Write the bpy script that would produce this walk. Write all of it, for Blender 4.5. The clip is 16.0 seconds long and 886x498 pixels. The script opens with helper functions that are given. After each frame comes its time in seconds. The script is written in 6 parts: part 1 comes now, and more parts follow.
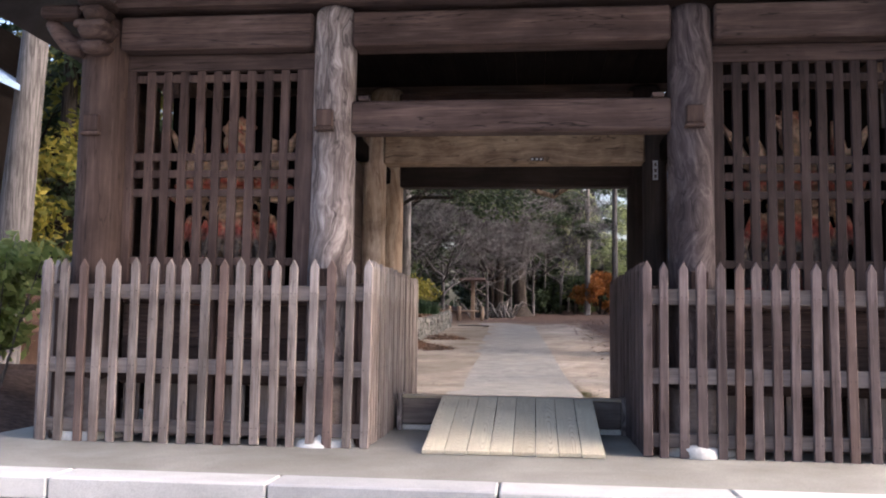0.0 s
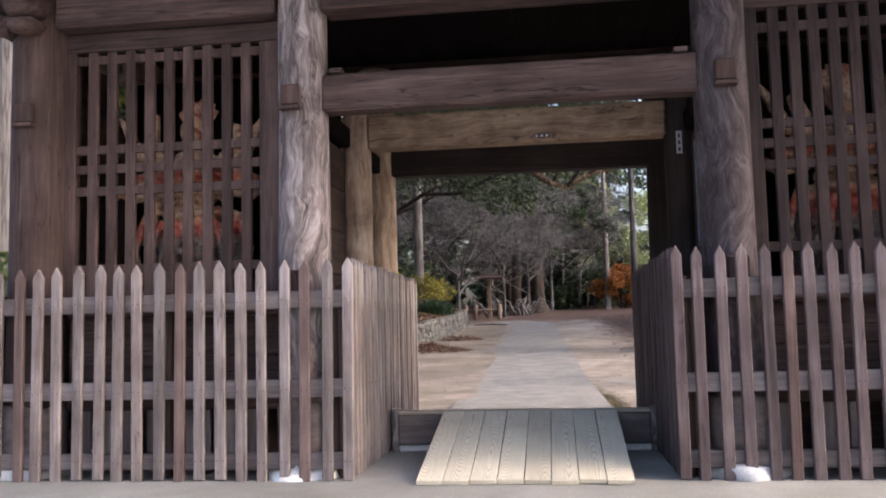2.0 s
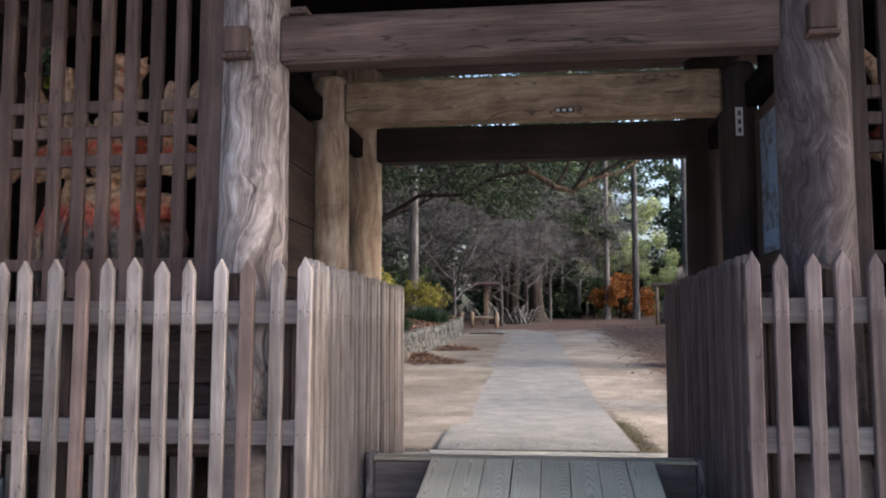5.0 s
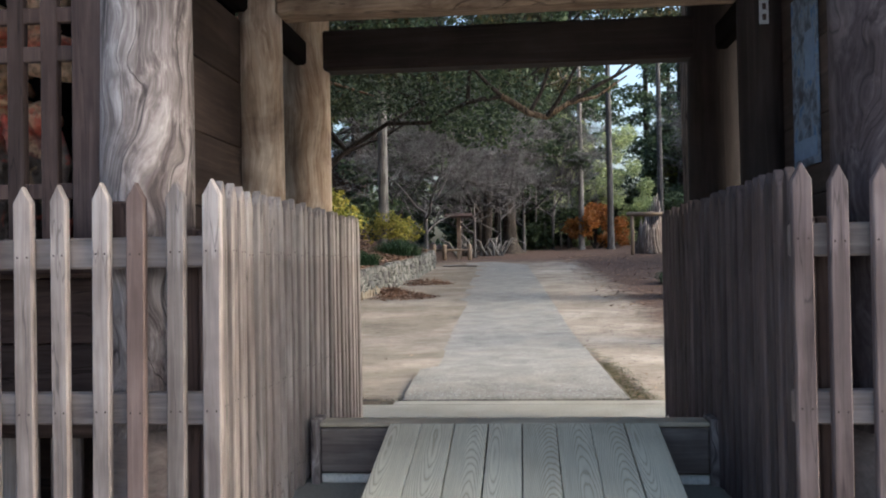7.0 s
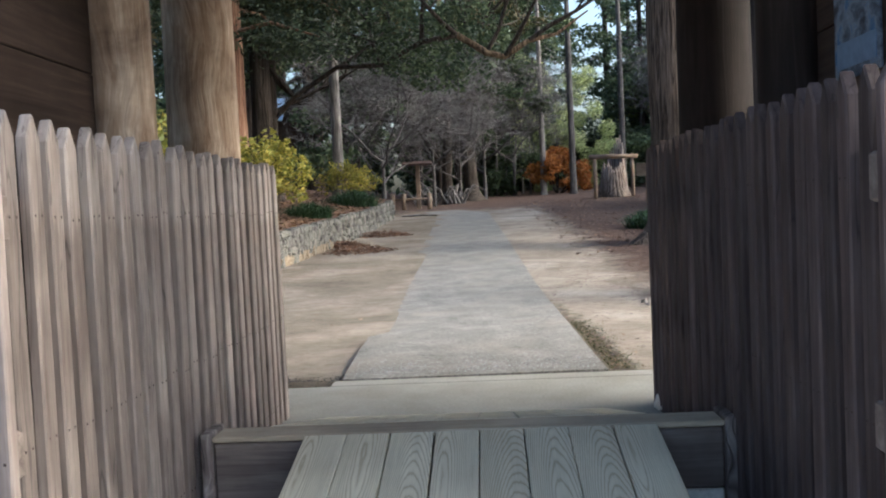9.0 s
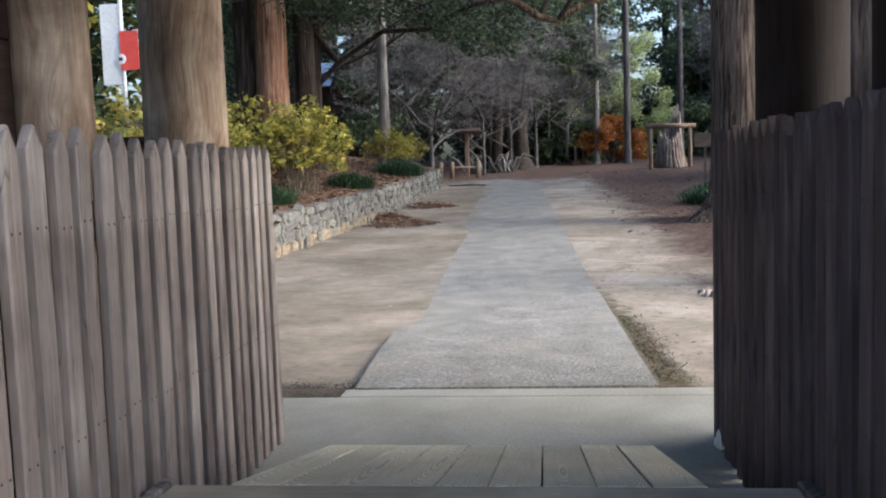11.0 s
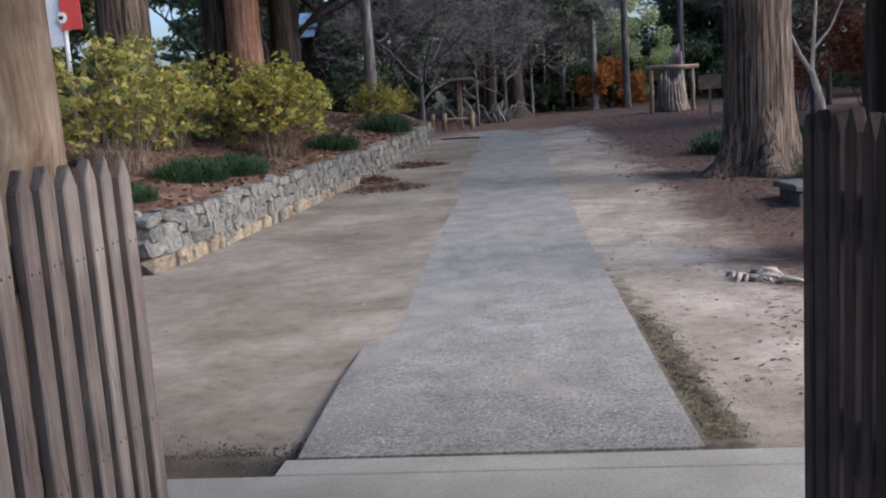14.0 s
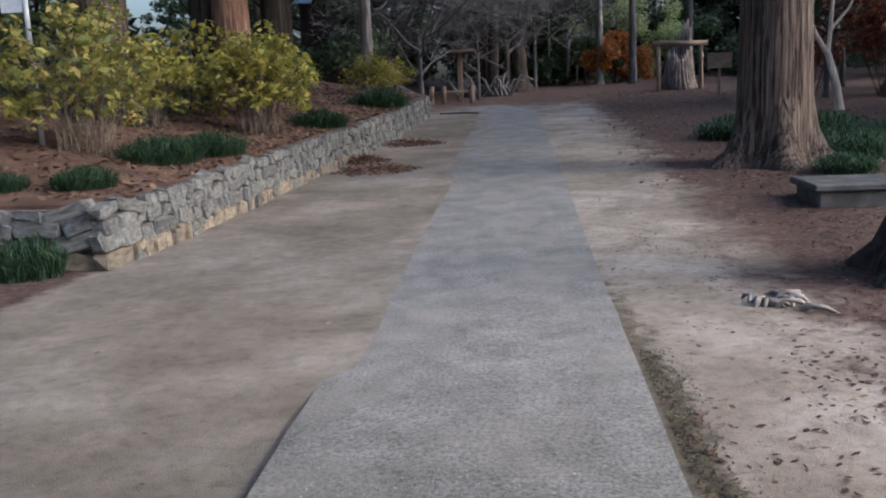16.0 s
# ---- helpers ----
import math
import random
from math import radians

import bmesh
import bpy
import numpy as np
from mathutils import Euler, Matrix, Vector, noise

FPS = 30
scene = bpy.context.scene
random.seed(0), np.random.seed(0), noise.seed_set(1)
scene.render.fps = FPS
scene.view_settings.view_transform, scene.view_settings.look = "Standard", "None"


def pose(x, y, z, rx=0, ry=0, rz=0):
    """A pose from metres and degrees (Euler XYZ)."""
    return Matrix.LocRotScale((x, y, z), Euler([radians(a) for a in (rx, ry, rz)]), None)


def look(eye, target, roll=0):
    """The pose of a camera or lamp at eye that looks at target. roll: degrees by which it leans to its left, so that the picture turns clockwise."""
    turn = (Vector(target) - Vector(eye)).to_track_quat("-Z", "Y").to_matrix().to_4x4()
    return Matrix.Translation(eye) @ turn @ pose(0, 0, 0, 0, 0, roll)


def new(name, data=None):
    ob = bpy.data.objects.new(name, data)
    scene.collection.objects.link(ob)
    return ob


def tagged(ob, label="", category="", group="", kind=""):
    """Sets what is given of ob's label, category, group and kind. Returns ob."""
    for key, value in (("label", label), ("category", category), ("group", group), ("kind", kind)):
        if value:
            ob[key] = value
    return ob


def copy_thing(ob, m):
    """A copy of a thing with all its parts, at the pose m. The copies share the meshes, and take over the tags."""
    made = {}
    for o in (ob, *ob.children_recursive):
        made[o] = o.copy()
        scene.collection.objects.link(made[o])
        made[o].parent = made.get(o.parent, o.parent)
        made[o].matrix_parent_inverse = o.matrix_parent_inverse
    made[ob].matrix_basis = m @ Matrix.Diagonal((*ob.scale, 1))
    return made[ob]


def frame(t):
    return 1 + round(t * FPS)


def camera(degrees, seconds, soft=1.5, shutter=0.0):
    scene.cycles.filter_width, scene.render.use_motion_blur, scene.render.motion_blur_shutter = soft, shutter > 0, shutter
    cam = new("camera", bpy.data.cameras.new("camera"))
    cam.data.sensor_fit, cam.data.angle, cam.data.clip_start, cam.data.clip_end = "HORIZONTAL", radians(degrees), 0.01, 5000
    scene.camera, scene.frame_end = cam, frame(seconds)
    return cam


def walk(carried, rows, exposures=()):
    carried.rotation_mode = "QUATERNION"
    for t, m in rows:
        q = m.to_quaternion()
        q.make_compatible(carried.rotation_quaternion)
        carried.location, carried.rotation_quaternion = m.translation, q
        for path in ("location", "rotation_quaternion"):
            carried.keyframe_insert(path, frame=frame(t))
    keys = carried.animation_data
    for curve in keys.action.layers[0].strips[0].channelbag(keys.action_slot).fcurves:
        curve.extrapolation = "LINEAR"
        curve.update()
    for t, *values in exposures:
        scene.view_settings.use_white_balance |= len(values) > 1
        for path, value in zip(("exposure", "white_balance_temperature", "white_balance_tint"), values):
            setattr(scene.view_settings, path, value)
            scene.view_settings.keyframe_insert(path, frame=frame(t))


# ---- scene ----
cam = camera(54.0, 16.0, 2.0)
PATH = [
    (0, (0.232, -7.424, 1.052), (0.024, -5.442, 1.229), 0.8),
    (0.5, (0.298, -7.18, 1.052), (0.011, -5.213, 1.276), 0.6),
    (1, (0.36, -6.899, 1.068), (0.034, -4.933, 1.239), 0.1),
    (1.5, (0.336, -6.57, 1.093), (0.115, -4.591, 1.274), -0.8),
    (2, (0.311, -6.27, 1.101), (0.063, -4.293, 1.277), -1.4),
    (2.5, (0.294, -6.001, 1.103), (0.008, -4.026, 1.242), -0.7),
    (3, (0.231, -5.669, 1.143), (0.058, -3.688, 1.35), -1.9),
    (3.2, (0.228, -5.586, 1.142), (0.017, -3.607, 1.338), -1.4),
    (5.3, (0.128, -4.464, 1.225), (-0.108, -2.486, 1.409), 0.1),
    (5.5, (0.121, -4.353, 1.214), (-0.083, -2.368, 1.343), 0.1),
    (6, (0.039, -4.052, 1.252), (-0.094, -2.06, 1.372), -0.8),
    (6.5, (0.074, -3.758, 1.256), (-0.106, -1.77, 1.383), -1.9),
    (7, (0.088, -3.505, 1.257), (-0.094, -1.513, 1.289), -1.0),
    (7.5, (0.05, -3.212, 1.281), (-0.051, -1.215, 1.313), -2.6),
    (8, (0.092, -2.91, 1.281), (-0.054, -0.916, 1.348), -1.2),
    (8.5, (0.089, -2.645, 1.28), (-0.094, -0.654, 1.236), -0.9),
    (9, (0.135, -2.256, 1.288), (0.034, -0.26, 1.199), -2.7),
    (9.2, (0.166, -2.138, 1.273), (0.026, -0.145, 1.181), -2.0),
    (11.3, (0.277, -1.223, 1.506), (0.017, 0.75, 1.303), -2.0),
    (11.5, (0.291, -1.112, 1.562), (-0.013, 0.844, 1.275), -2.2),
    (12, (0.286, -0.866, 1.614), (0.038, 1.099, 1.333), -1.4),
    (12.5, (0.255, -0.624, 1.638), (0.063, 1.356, 1.438), -3.1),
    (13, (0.311, -0.414, 1.64), (-0.01, 1.554, 1.487), -5.2),
    (13.5, (0.313, -0.092, 1.634), (0.067, 1.873, 1.352), -3.9),
    (14, (0.271, 0.23, 1.653), (0.047, 2.198, 1.372), -3.9),
    (14.5, (0.342, 0.552, 1.709), (0.099, 2.51, 1.38), -2.6),
    (15, (0.441, 0.782, 1.754), (0.168, 2.738, 1.438), -2.8),
    (15.5, (0.374, 1.073, 1.838), (0.178, 3.046, 1.58), -2.7),
    (16, (0.357, 1.339, 1.857), (0.13, 3.295, 1.506), -2.6),
]
walk(cam, [(t, look(eye, target, roll)) for t, eye, target, roll in PATH], exposures=[(0, 1.76, 5700, 20), (3, 1.8, 5550, 19), (7, 1.72, 5400, 8), (9, 1.76, 5350, 7), (12.5, 1.56, 5050, 11), (14.5, 1.18, 5000, 13), (16, 1.04, 5000, 12)])

# world, sun and exposure
world = bpy.data.worlds.new("world")
scene.world = world
world.use_nodes = True
wn = world.node_tree
sky = wn.nodes.new("ShaderNodeTexSky")
sky.sky_type = "NISHITA"
sky.sun_disc = False
sky.sun_elevation = radians(27)
sky.sun_rotation = radians(97)
sky.dust_density = 7.0
sky.air_density = 1.2
sky.ozone_density = 0.6
wn.links.new(sky.outputs[0], wn.nodes["Background"].inputs[0])
wn.nodes["Background"].inputs[1].default_value = 0.15
sun = new("sun", bpy.data.lights.new("sun", "SUN"))
sun.data.energy = 1.5
sun.data.angle = radians(52)
sun.data.color = (1.0, 0.93, 0.84)
sun.matrix_world = look((40, -5, 22), (0, 0, 0))


# ---- mesh helpers ----
class Geo:
    """Collects vertices and faces of one mesh."""

    def __init__(self):
        self.v, self.f, self.smooth = [], [], []

    def face(self, ids, smooth=False):
        self.f.append(tuple(ids))
        self.smooth.append(smooth)

    def box(self, x0, x1, y0, y1, z0, z1, c=0.0, m=None):
        """A box with chamfered edges of width c, placed by the matrix m."""
        lo, hi = (x0, y0, z0), (x1, y1, z1)
        c = min(c, 0.45 * min(hi[k] - lo[k] for k in range(3)))
        at, base = {}, len(self.v)
        for sx in (0, 1):
            for sy in (0, 1):
                for sz in (0, 1):
                    s = (sx, sy, sz)
                    for a in range(3):
                        p = []
                        for k in range(3):
                            q = hi[k] if s[k] else lo[k]
                            if k != a and c > 0:
                                q += -c if s[k] else c
                            p.append(q)
                        if c > 0 or a == 0:
                            at[s, a] = len(self.v)
                            self.v.append(tuple(m @ Vector(p)) if m else tuple(p))
                        else:
                            at[s, a] = at[s, 0]
        for a in range(3):
            b, d = (a + 1) % 3, (a + 2) % 3
            for sa in (0, 1):
                ring = []
                for sb, sd in ((0, 0), (1, 0), (1, 1), (0, 1)):
                    s = [0, 0, 0]
                    s[a], s[b], s[d] = sa, sb, sd
                    ring.append(at[tuple(s), a])
                self.face(ring if sa else ring[::-1])
        if c > 0:
            for a in range(3):
                b, d = (a + 1) % 3, (a + 2) % 3
                for sb in (0, 1):
                    for sd in (0, 1):
                        s0, s1 = [0, 0, 0], [0, 0, 0]
                        s0[b] = s1[b] = sb
                        s0[d] = s1[d] = sd
                        s1[a] = 1
                        ring = [at[tuple(s0), b], at[tuple(s1), b], at[tuple(s1), d], at[tuple(s0), d]]
                        self.face(ring if sb == sd else ring[::-1])
            for s in [(i, j, k) for i in (0, 1) for j in (0, 1) for k in (0, 1)]:
                ring = [at[s, 0], at[s, 1], at[s, 2]]
                self.face(ring if sum(s) % 2 else ring[::-1])
        return self

    def tube(self, pts, radii, sides=8, cap=True, rough=0.0, rng=None):
        base = len(self.v)
        n = len(pts)
        for i in range(n):
            a = Vector(pts[max(i - 1, 0)])
            b = Vector(pts[min(i + 1, n - 1)])
            d = (b - a).normalized()
            u = d.cross(Vector((0.31, 0.95, 0.05))).normalized()
            w = d.cross(u)
            for k in range(sides):
                t = 2 * math.pi * k / sides
                r = radii[i] * (1 + (rng.uniform(-rough, rough) if rng else 0))
                self.v.append(tuple(Vector(pts[i]) + u * (r * math.cos(t)) + w * (r * math.sin(t))))
        for i in range(n - 1):
            for k in range(sides):
                j = (k + 1) % sides
                self.face((base + i * sides + k, base + i * sides + j, base + (i + 1) * sides + j, base + (i + 1) * sides + k), True)
        if cap:
            self.face([base + k for k in range(sides)][::-1])
            self.face([base + (n - 1) * sides + k for k in range(sides)])
        return self

    def lathe(self, profile, sides=24, m=None, wob=0.0, seed=0.0):
        """Turns (radius, z) rows about the z axis; wob makes the outline uneven."""
        pts = []
        base = len(self.v)
        for r, z in profile:
            for k in range(sides):
                t = 2 * math.pi * k / sides
                c, s = math.cos(t), math.sin(t)
                q = r * (1 + wob * noise.noise((c * 1.3 + seed, s * 1.3, z * 0.8 + seed)))
                p = Vector((q * c, q * s, z))
                self.v.append(tuple(m @ p) if m else tuple(p))
        n = len(profile)
        for i in range(n - 1):
            for k in range(sides):
                j = (k + 1) % sides
                self.face((base + i * sides + k, base + i * sides + j, base + (i + 1) * sides + j, base + (i + 1) * sides + k), True)
        self.face([base + k for k in range(sides)][::-1])
        self.face([base + (n - 1) * sides + k for k in range(sides)])
        return self

    def blob(self, c, r, seg=10, wob=0.15, seed=0.0, m=None):
        """An uneven rounded lump."""
        base = len(self.v)
        rings = seg // 2
        for i in range(rings + 1):
            th = math.pi * i / rings
            for k in range(seg):
                ph = 2 * math.pi * k / seg
                d = Vector((math.sin(th) * math.cos(ph), math.sin(th) * math.sin(ph), math.cos(th)))
                q = 1 + wob * noise.noise(d * 1.6 + Vector((seed, seed * 0.7, 0)))
                p = Vector((c[0] + r[0] * d.x * q, c[1] + r[1] * d.y * q, c[2] + r[2] * d.z * q))
                self.v.append(tuple(m @ p) if m else tuple(p))
        for i in range(rings):
            for k in range(seg):
                j = (k + 1) % seg
                self.face((base + i * seg + k, base + (i + 1) * seg + k, base + (i + 1) * seg + j, base + i * seg + j), True)
        return self

    def mesh(self, name, material):
        me = bpy.data.meshes.new(name)
        me.from_pydata(self.v, [], self.f)
        me.polygons.foreach_set("use_smooth", self.smooth)
        me.materials.append(material)
        me.update()
        return me


def part(name, geo, material, parent, label=""):
    """Links a Geo, or a finished mesh, as one mesh object under its thing."""
    me = geo.mesh(name, material) if isinstance(geo, Geo) else geo
    ob = new(name, me)
    ob.parent = parent
    return tagged(ob, label) if label else ob


def thing(name, label, category, at=(0, 0, 0), group="", kind=""):
    ob = new(name)
    ob.empty_display_size = 0.2
    ob.location = at
    return tagged(ob, label, category, group, kind)


def setting(name, geo, material, label, category):
    return tagged(new(name, geo.mesh(name, material)), label, category, "", "structure")


# ---- materials ----
def nodes_of(name):
    mat = bpy.data.materials.new(name)
    mat.use_nodes = True
    nt = mat.node_tree
    return mat, nt, nt.nodes["Principled BSDF"]


def link_noise(nt, vec, scale, detail=6, rough=0.6, dist=0.0):
    n = nt.nodes.new("ShaderNodeTexNoise")
    n.inputs["Scale"].default_value = scale
    n.inputs["Detail"].default_value = detail
    n.inputs["Roughness"].default_value = rough
    n.inputs["Distortion"].default_value = dist
    nt.links.new(vec, n.inputs["Vector"])
    return n.outputs["Fac"]


def ramp(nt, fac, stops):
    r = nt.nodes.new("ShaderNodeValToRGB")
    e = r.color_ramp.elements
    while len(e) < len(stops):
        e.new(0.5)
    for k, (p, c) in enumerate(stops):
        e[k].position = p
        e[k].color = (*c, 1)
    nt.links.new(fac, r.inputs[0])
    return r.outputs[0]


def mixc(nt, fac, a, b, mode="MIX"):
    m = nt.nodes.new("ShaderNodeMix")
    m.data_type = "RGBA"
    m.blend_type = mode
    for sock, v in ((m.inputs[0], fac), (m.inputs[6], a), (m.inputs[7], b)):
        if isinstance(v, (int, float)):
            sock.default_value = v
        elif isinstance(v, tuple):
            sock.default_value = (*v, 1)
        else:
            nt.links.new(v, sock)
    return m.outputs[2]


def bump(nt, bsdf, height, strength, distance=0.01):
    b = nt.nodes.new("ShaderNodeBump")
    b.inputs["Strength"].default_value = strength
    b.inputs["Distance"].default_value = distance
    nt.links.new(height, b.inputs["Height"])
    nt.links.new(b.outputs[0], bsdf.inputs["Normal"])


def coords(nt, stretch=(1, 1, 1), shift=True):
    """Object coordinates, stretched, with a shift of each object's own."""
    tc = nt.nodes.new("ShaderNodeTexCoord")
    mp = nt.nodes.new("ShaderNodeMapping")
    mp.inputs["Scale"].default_value = stretch
    nt.links.new(tc.outputs["Object"], mp.inputs["Vector"])
    if shift:
        oi = nt.nodes.new("ShaderNodeObjectInfo")
        mul = nt.nodes.new("ShaderNodeMath")
        mul.operation = "MULTIPLY"
        mul.inputs[1].default_value = 37.0
        nt.links.new(oi.outputs["Random"], mul.inputs[0])
        add = nt.nodes.new("ShaderNodeVectorMath")
        nt.links.new(mp.outputs[0], add.inputs[0])
        nt.links.new(mul.outputs[0], add.inputs[1])
        return add.outputs[0], oi.outputs["Random"]
    return mp.outputs[0], None


def wood(name, dark, mid, light, axis="z", grain=1.0, rough=0.8, relief=0.5, vary=0.35, swirl=0.6, bleach=0.0, cracks=0.0):
    """Weathered timber with the grain along one axis, bleached above the height bleach."""
    mat, nt, bsdf = nodes_of(name)
    k = "xyz".index(axis)
    s1, s2 = [34 * grain] * 3, [5 * grain] * 3
    s1[k], s2[k] = 1.6 * grain, 0.8 * grain
    v1, rnd = coords(nt, s1)
    v2, _ = coords(nt, s2)
    v3, _ = coords(nt, (1, 1, 1))
    fine = link_noise(nt, v1, 1.0, 5, 0.65, swirl)
    broad = link_noise(nt, v2, 1.0, 4, 0.6, swirl * 1.5)
    stain = link_noise(nt, v3, 1.7, 5, 0.6)
    c1 = ramp(nt, fine, [(0.3, dark), (0.52, mid), (0.72, light)])
    c2 = ramp(nt, broad, [(0.32, dark), (0.55, mid), (0.75, light)])
    c = mixc(nt, 0.5, c1, c2)
    dirt = ramp(nt, stain, [(0.35, (0.55, 0.5, 0.48)), (0.65, (1.1, 1.08, 1.05))])
    c = mixc(nt, 0.75, c, dirt, "MULTIPLY")
    tone = ramp(nt, rnd, [(0.0, (1 - vary, 1 - vary, 1 - vary)), (0.5, (1, 0.97, 0.95)), (1.0, (1 + vary * 0.6, 1 + vary * 0.6, 1 + vary * 0.62))])
    c = mixc(nt, 1.0, c, tone, "MULTIPLY")
    if cracks:
        s5 = [9.0] * 3
        s5[k] = 0.55
        v5, _ = coords(nt, s5)
        split = ramp(nt, link_noise(nt, v5, 1.0, 3, 0.55, 0.4), [(0.49, (1, 1, 1)), (0.5, (0, 0, 0)), (0.508, (1, 1, 1))])
        c = mixc(nt, cracks, c, split, "MULTIPLY")
    if bleach:
        sep = nt.nodes.new("ShaderNodeSeparateXYZ")
        nt.links.new(coords(nt, (1, 1, 1), False)[0], sep.inputs[0])
        wav = nt.nodes.new("ShaderNodeMath")
        wav.operation = "MULTIPLY_ADD"
        nt.links.new(fine, wav.inputs[0])
        wav.inputs[1].default_value = 0.35
        nt.links.new(sep.outputs[2], wav.inputs[2])
        rg = nt.nodes.new("ShaderNodeMapRange")
        rg.inputs[1].default_value, rg.inputs[2].default_value = bleach + 0.15, bleach + 0.21
        nt.links.new(wav.outputs[0], rg.inputs[0])
        c = mixc(nt, 1.0, c, ramp(nt, rg.outputs[0], [(0, (0.94, 0.93, 0.92)), (1, (1.22, 1.23, 1.24))]), "MULTIPLY")
    nt.links.new(c, bsdf.inputs["Base Color"])
    bsdf.inputs["Roughness"].default_value = rough
    bsdf.inputs["Specular IOR Level"].default_value = 0.25
    bump(nt, bsdf, mixc(nt, 0.5, fine, broad), relief, 0.008)
    return mat


def warped(nt, v, scale, amount):
    """Bends coordinates by slow noise, so that grain flows."""
    n = nt.nodes.new("ShaderNodeTexNoise")
    n.inputs["Scale"].default_value = scale
    n.inputs["Detail"].default_value = 2
    nt.links.new(v, n.inputs["Vector"])
    sub = nt.nodes.new("ShaderNodeVectorMath")
    sub.operation = "SUBTRACT"
    sub.inputs[1].default_value = (0.5, 0.5, 0.5)
    nt.links.new(n.outputs["Color"], sub.inputs[0])
    mul = nt.nodes.new("ShaderNodeVectorMath")
    mul.operation = "MULTIPLY_ADD"
    mul.inputs[1].default_value = (amount,) * 3
    nt.links.new(sub.outputs[0], mul.inputs[0])
    nt.links.new(v, mul.inputs[2])
    return mul.outputs[0]


def scaled(nt, v, s):
    mp = nt.nodes.new("ShaderNodeMapping")
    mp.inputs["Scale"].default_value = s
    nt.links.new(v, mp.inputs["Vector"])
    return mp.outputs[0]


def grained(name, dark, mid, light, axis="z", bands=16.0, twist=0.22, stretch=0.07, rough=0.8, relief=0.8, vary=0.1, stain=0.8, cracks=0.75):
    """Old timber whose streaks and cracks flow along one axis and bend round knots."""
    mat, nt, bsdf = nodes_of(name)
    k = "xyz".index(axis)
    v, rnd = coords(nt, (1, 1, 1))
    s0 = [1.0] * 3
    s0[k] = 0.55
    w = warped(nt, scaled(nt, v, tuple(s0)), 2.6, twist)
    def along(freq, run):
        q = [freq] * 3
        q[k] = freq * run / s0[k]
        return scaled(nt, w, tuple(q))
    broad = link_noise(nt, along(bands, stretch), 1.0, 5, 0.62)
    fine = link_noise(nt, along(bands * 4.5, stretch * 0.5), 1.0, 4, 0.65)
    c1 = ramp(nt, broad, [(0.38, dark), (0.5, mid), (0.64, light)])
    c2 = ramp(nt, fine, [(0.38, dark), (0.52, mid), (0.66, light)])
    c = mixc(nt, 0.4, c1, c2)
    blot = link_noise(nt, v, 2.2, 6, 0.62, 0.5)
    c = mixc(nt, stain, c, ramp(nt, blot, [(0.32, (0.5, 0.45, 0.43)), (0.5, (0.92, 0.9, 0.88)), (0.7, (1.25, 1.25, 1.25))]), "MULTIPLY")
    gap = link_noise(nt, along(bands * 0.55, stretch * 0.8), 1.0, 2, 0.5)
    split = ramp(nt, gap, [(0.484, (1, 1, 1)), (0.5, (0.12, 0.1, 0.1)), (0.512, (1, 1, 1))])
    c = mixc(nt, cracks, c, split, "MULTIPLY")
    c = mixc(nt, 1.0, c, ramp(nt, rnd, [(0.0, (1 - vary,) * 3), (1.0, (1 + vary,) * 3)]), "MULTIPLY")
    nt.links.new(c, bsdf.inputs["Base Color"])
    bsdf.inputs["Roughness"].default_value = rough
    bsdf.inputs["Specular IOR Level"].default_value = 0.25
    h = mixc(nt, 0.35, broad, fine)
    bump(nt, bsdf, mixc(nt, cracks, h, split, "MULTIPLY"), relief, 0.014)
    return mat


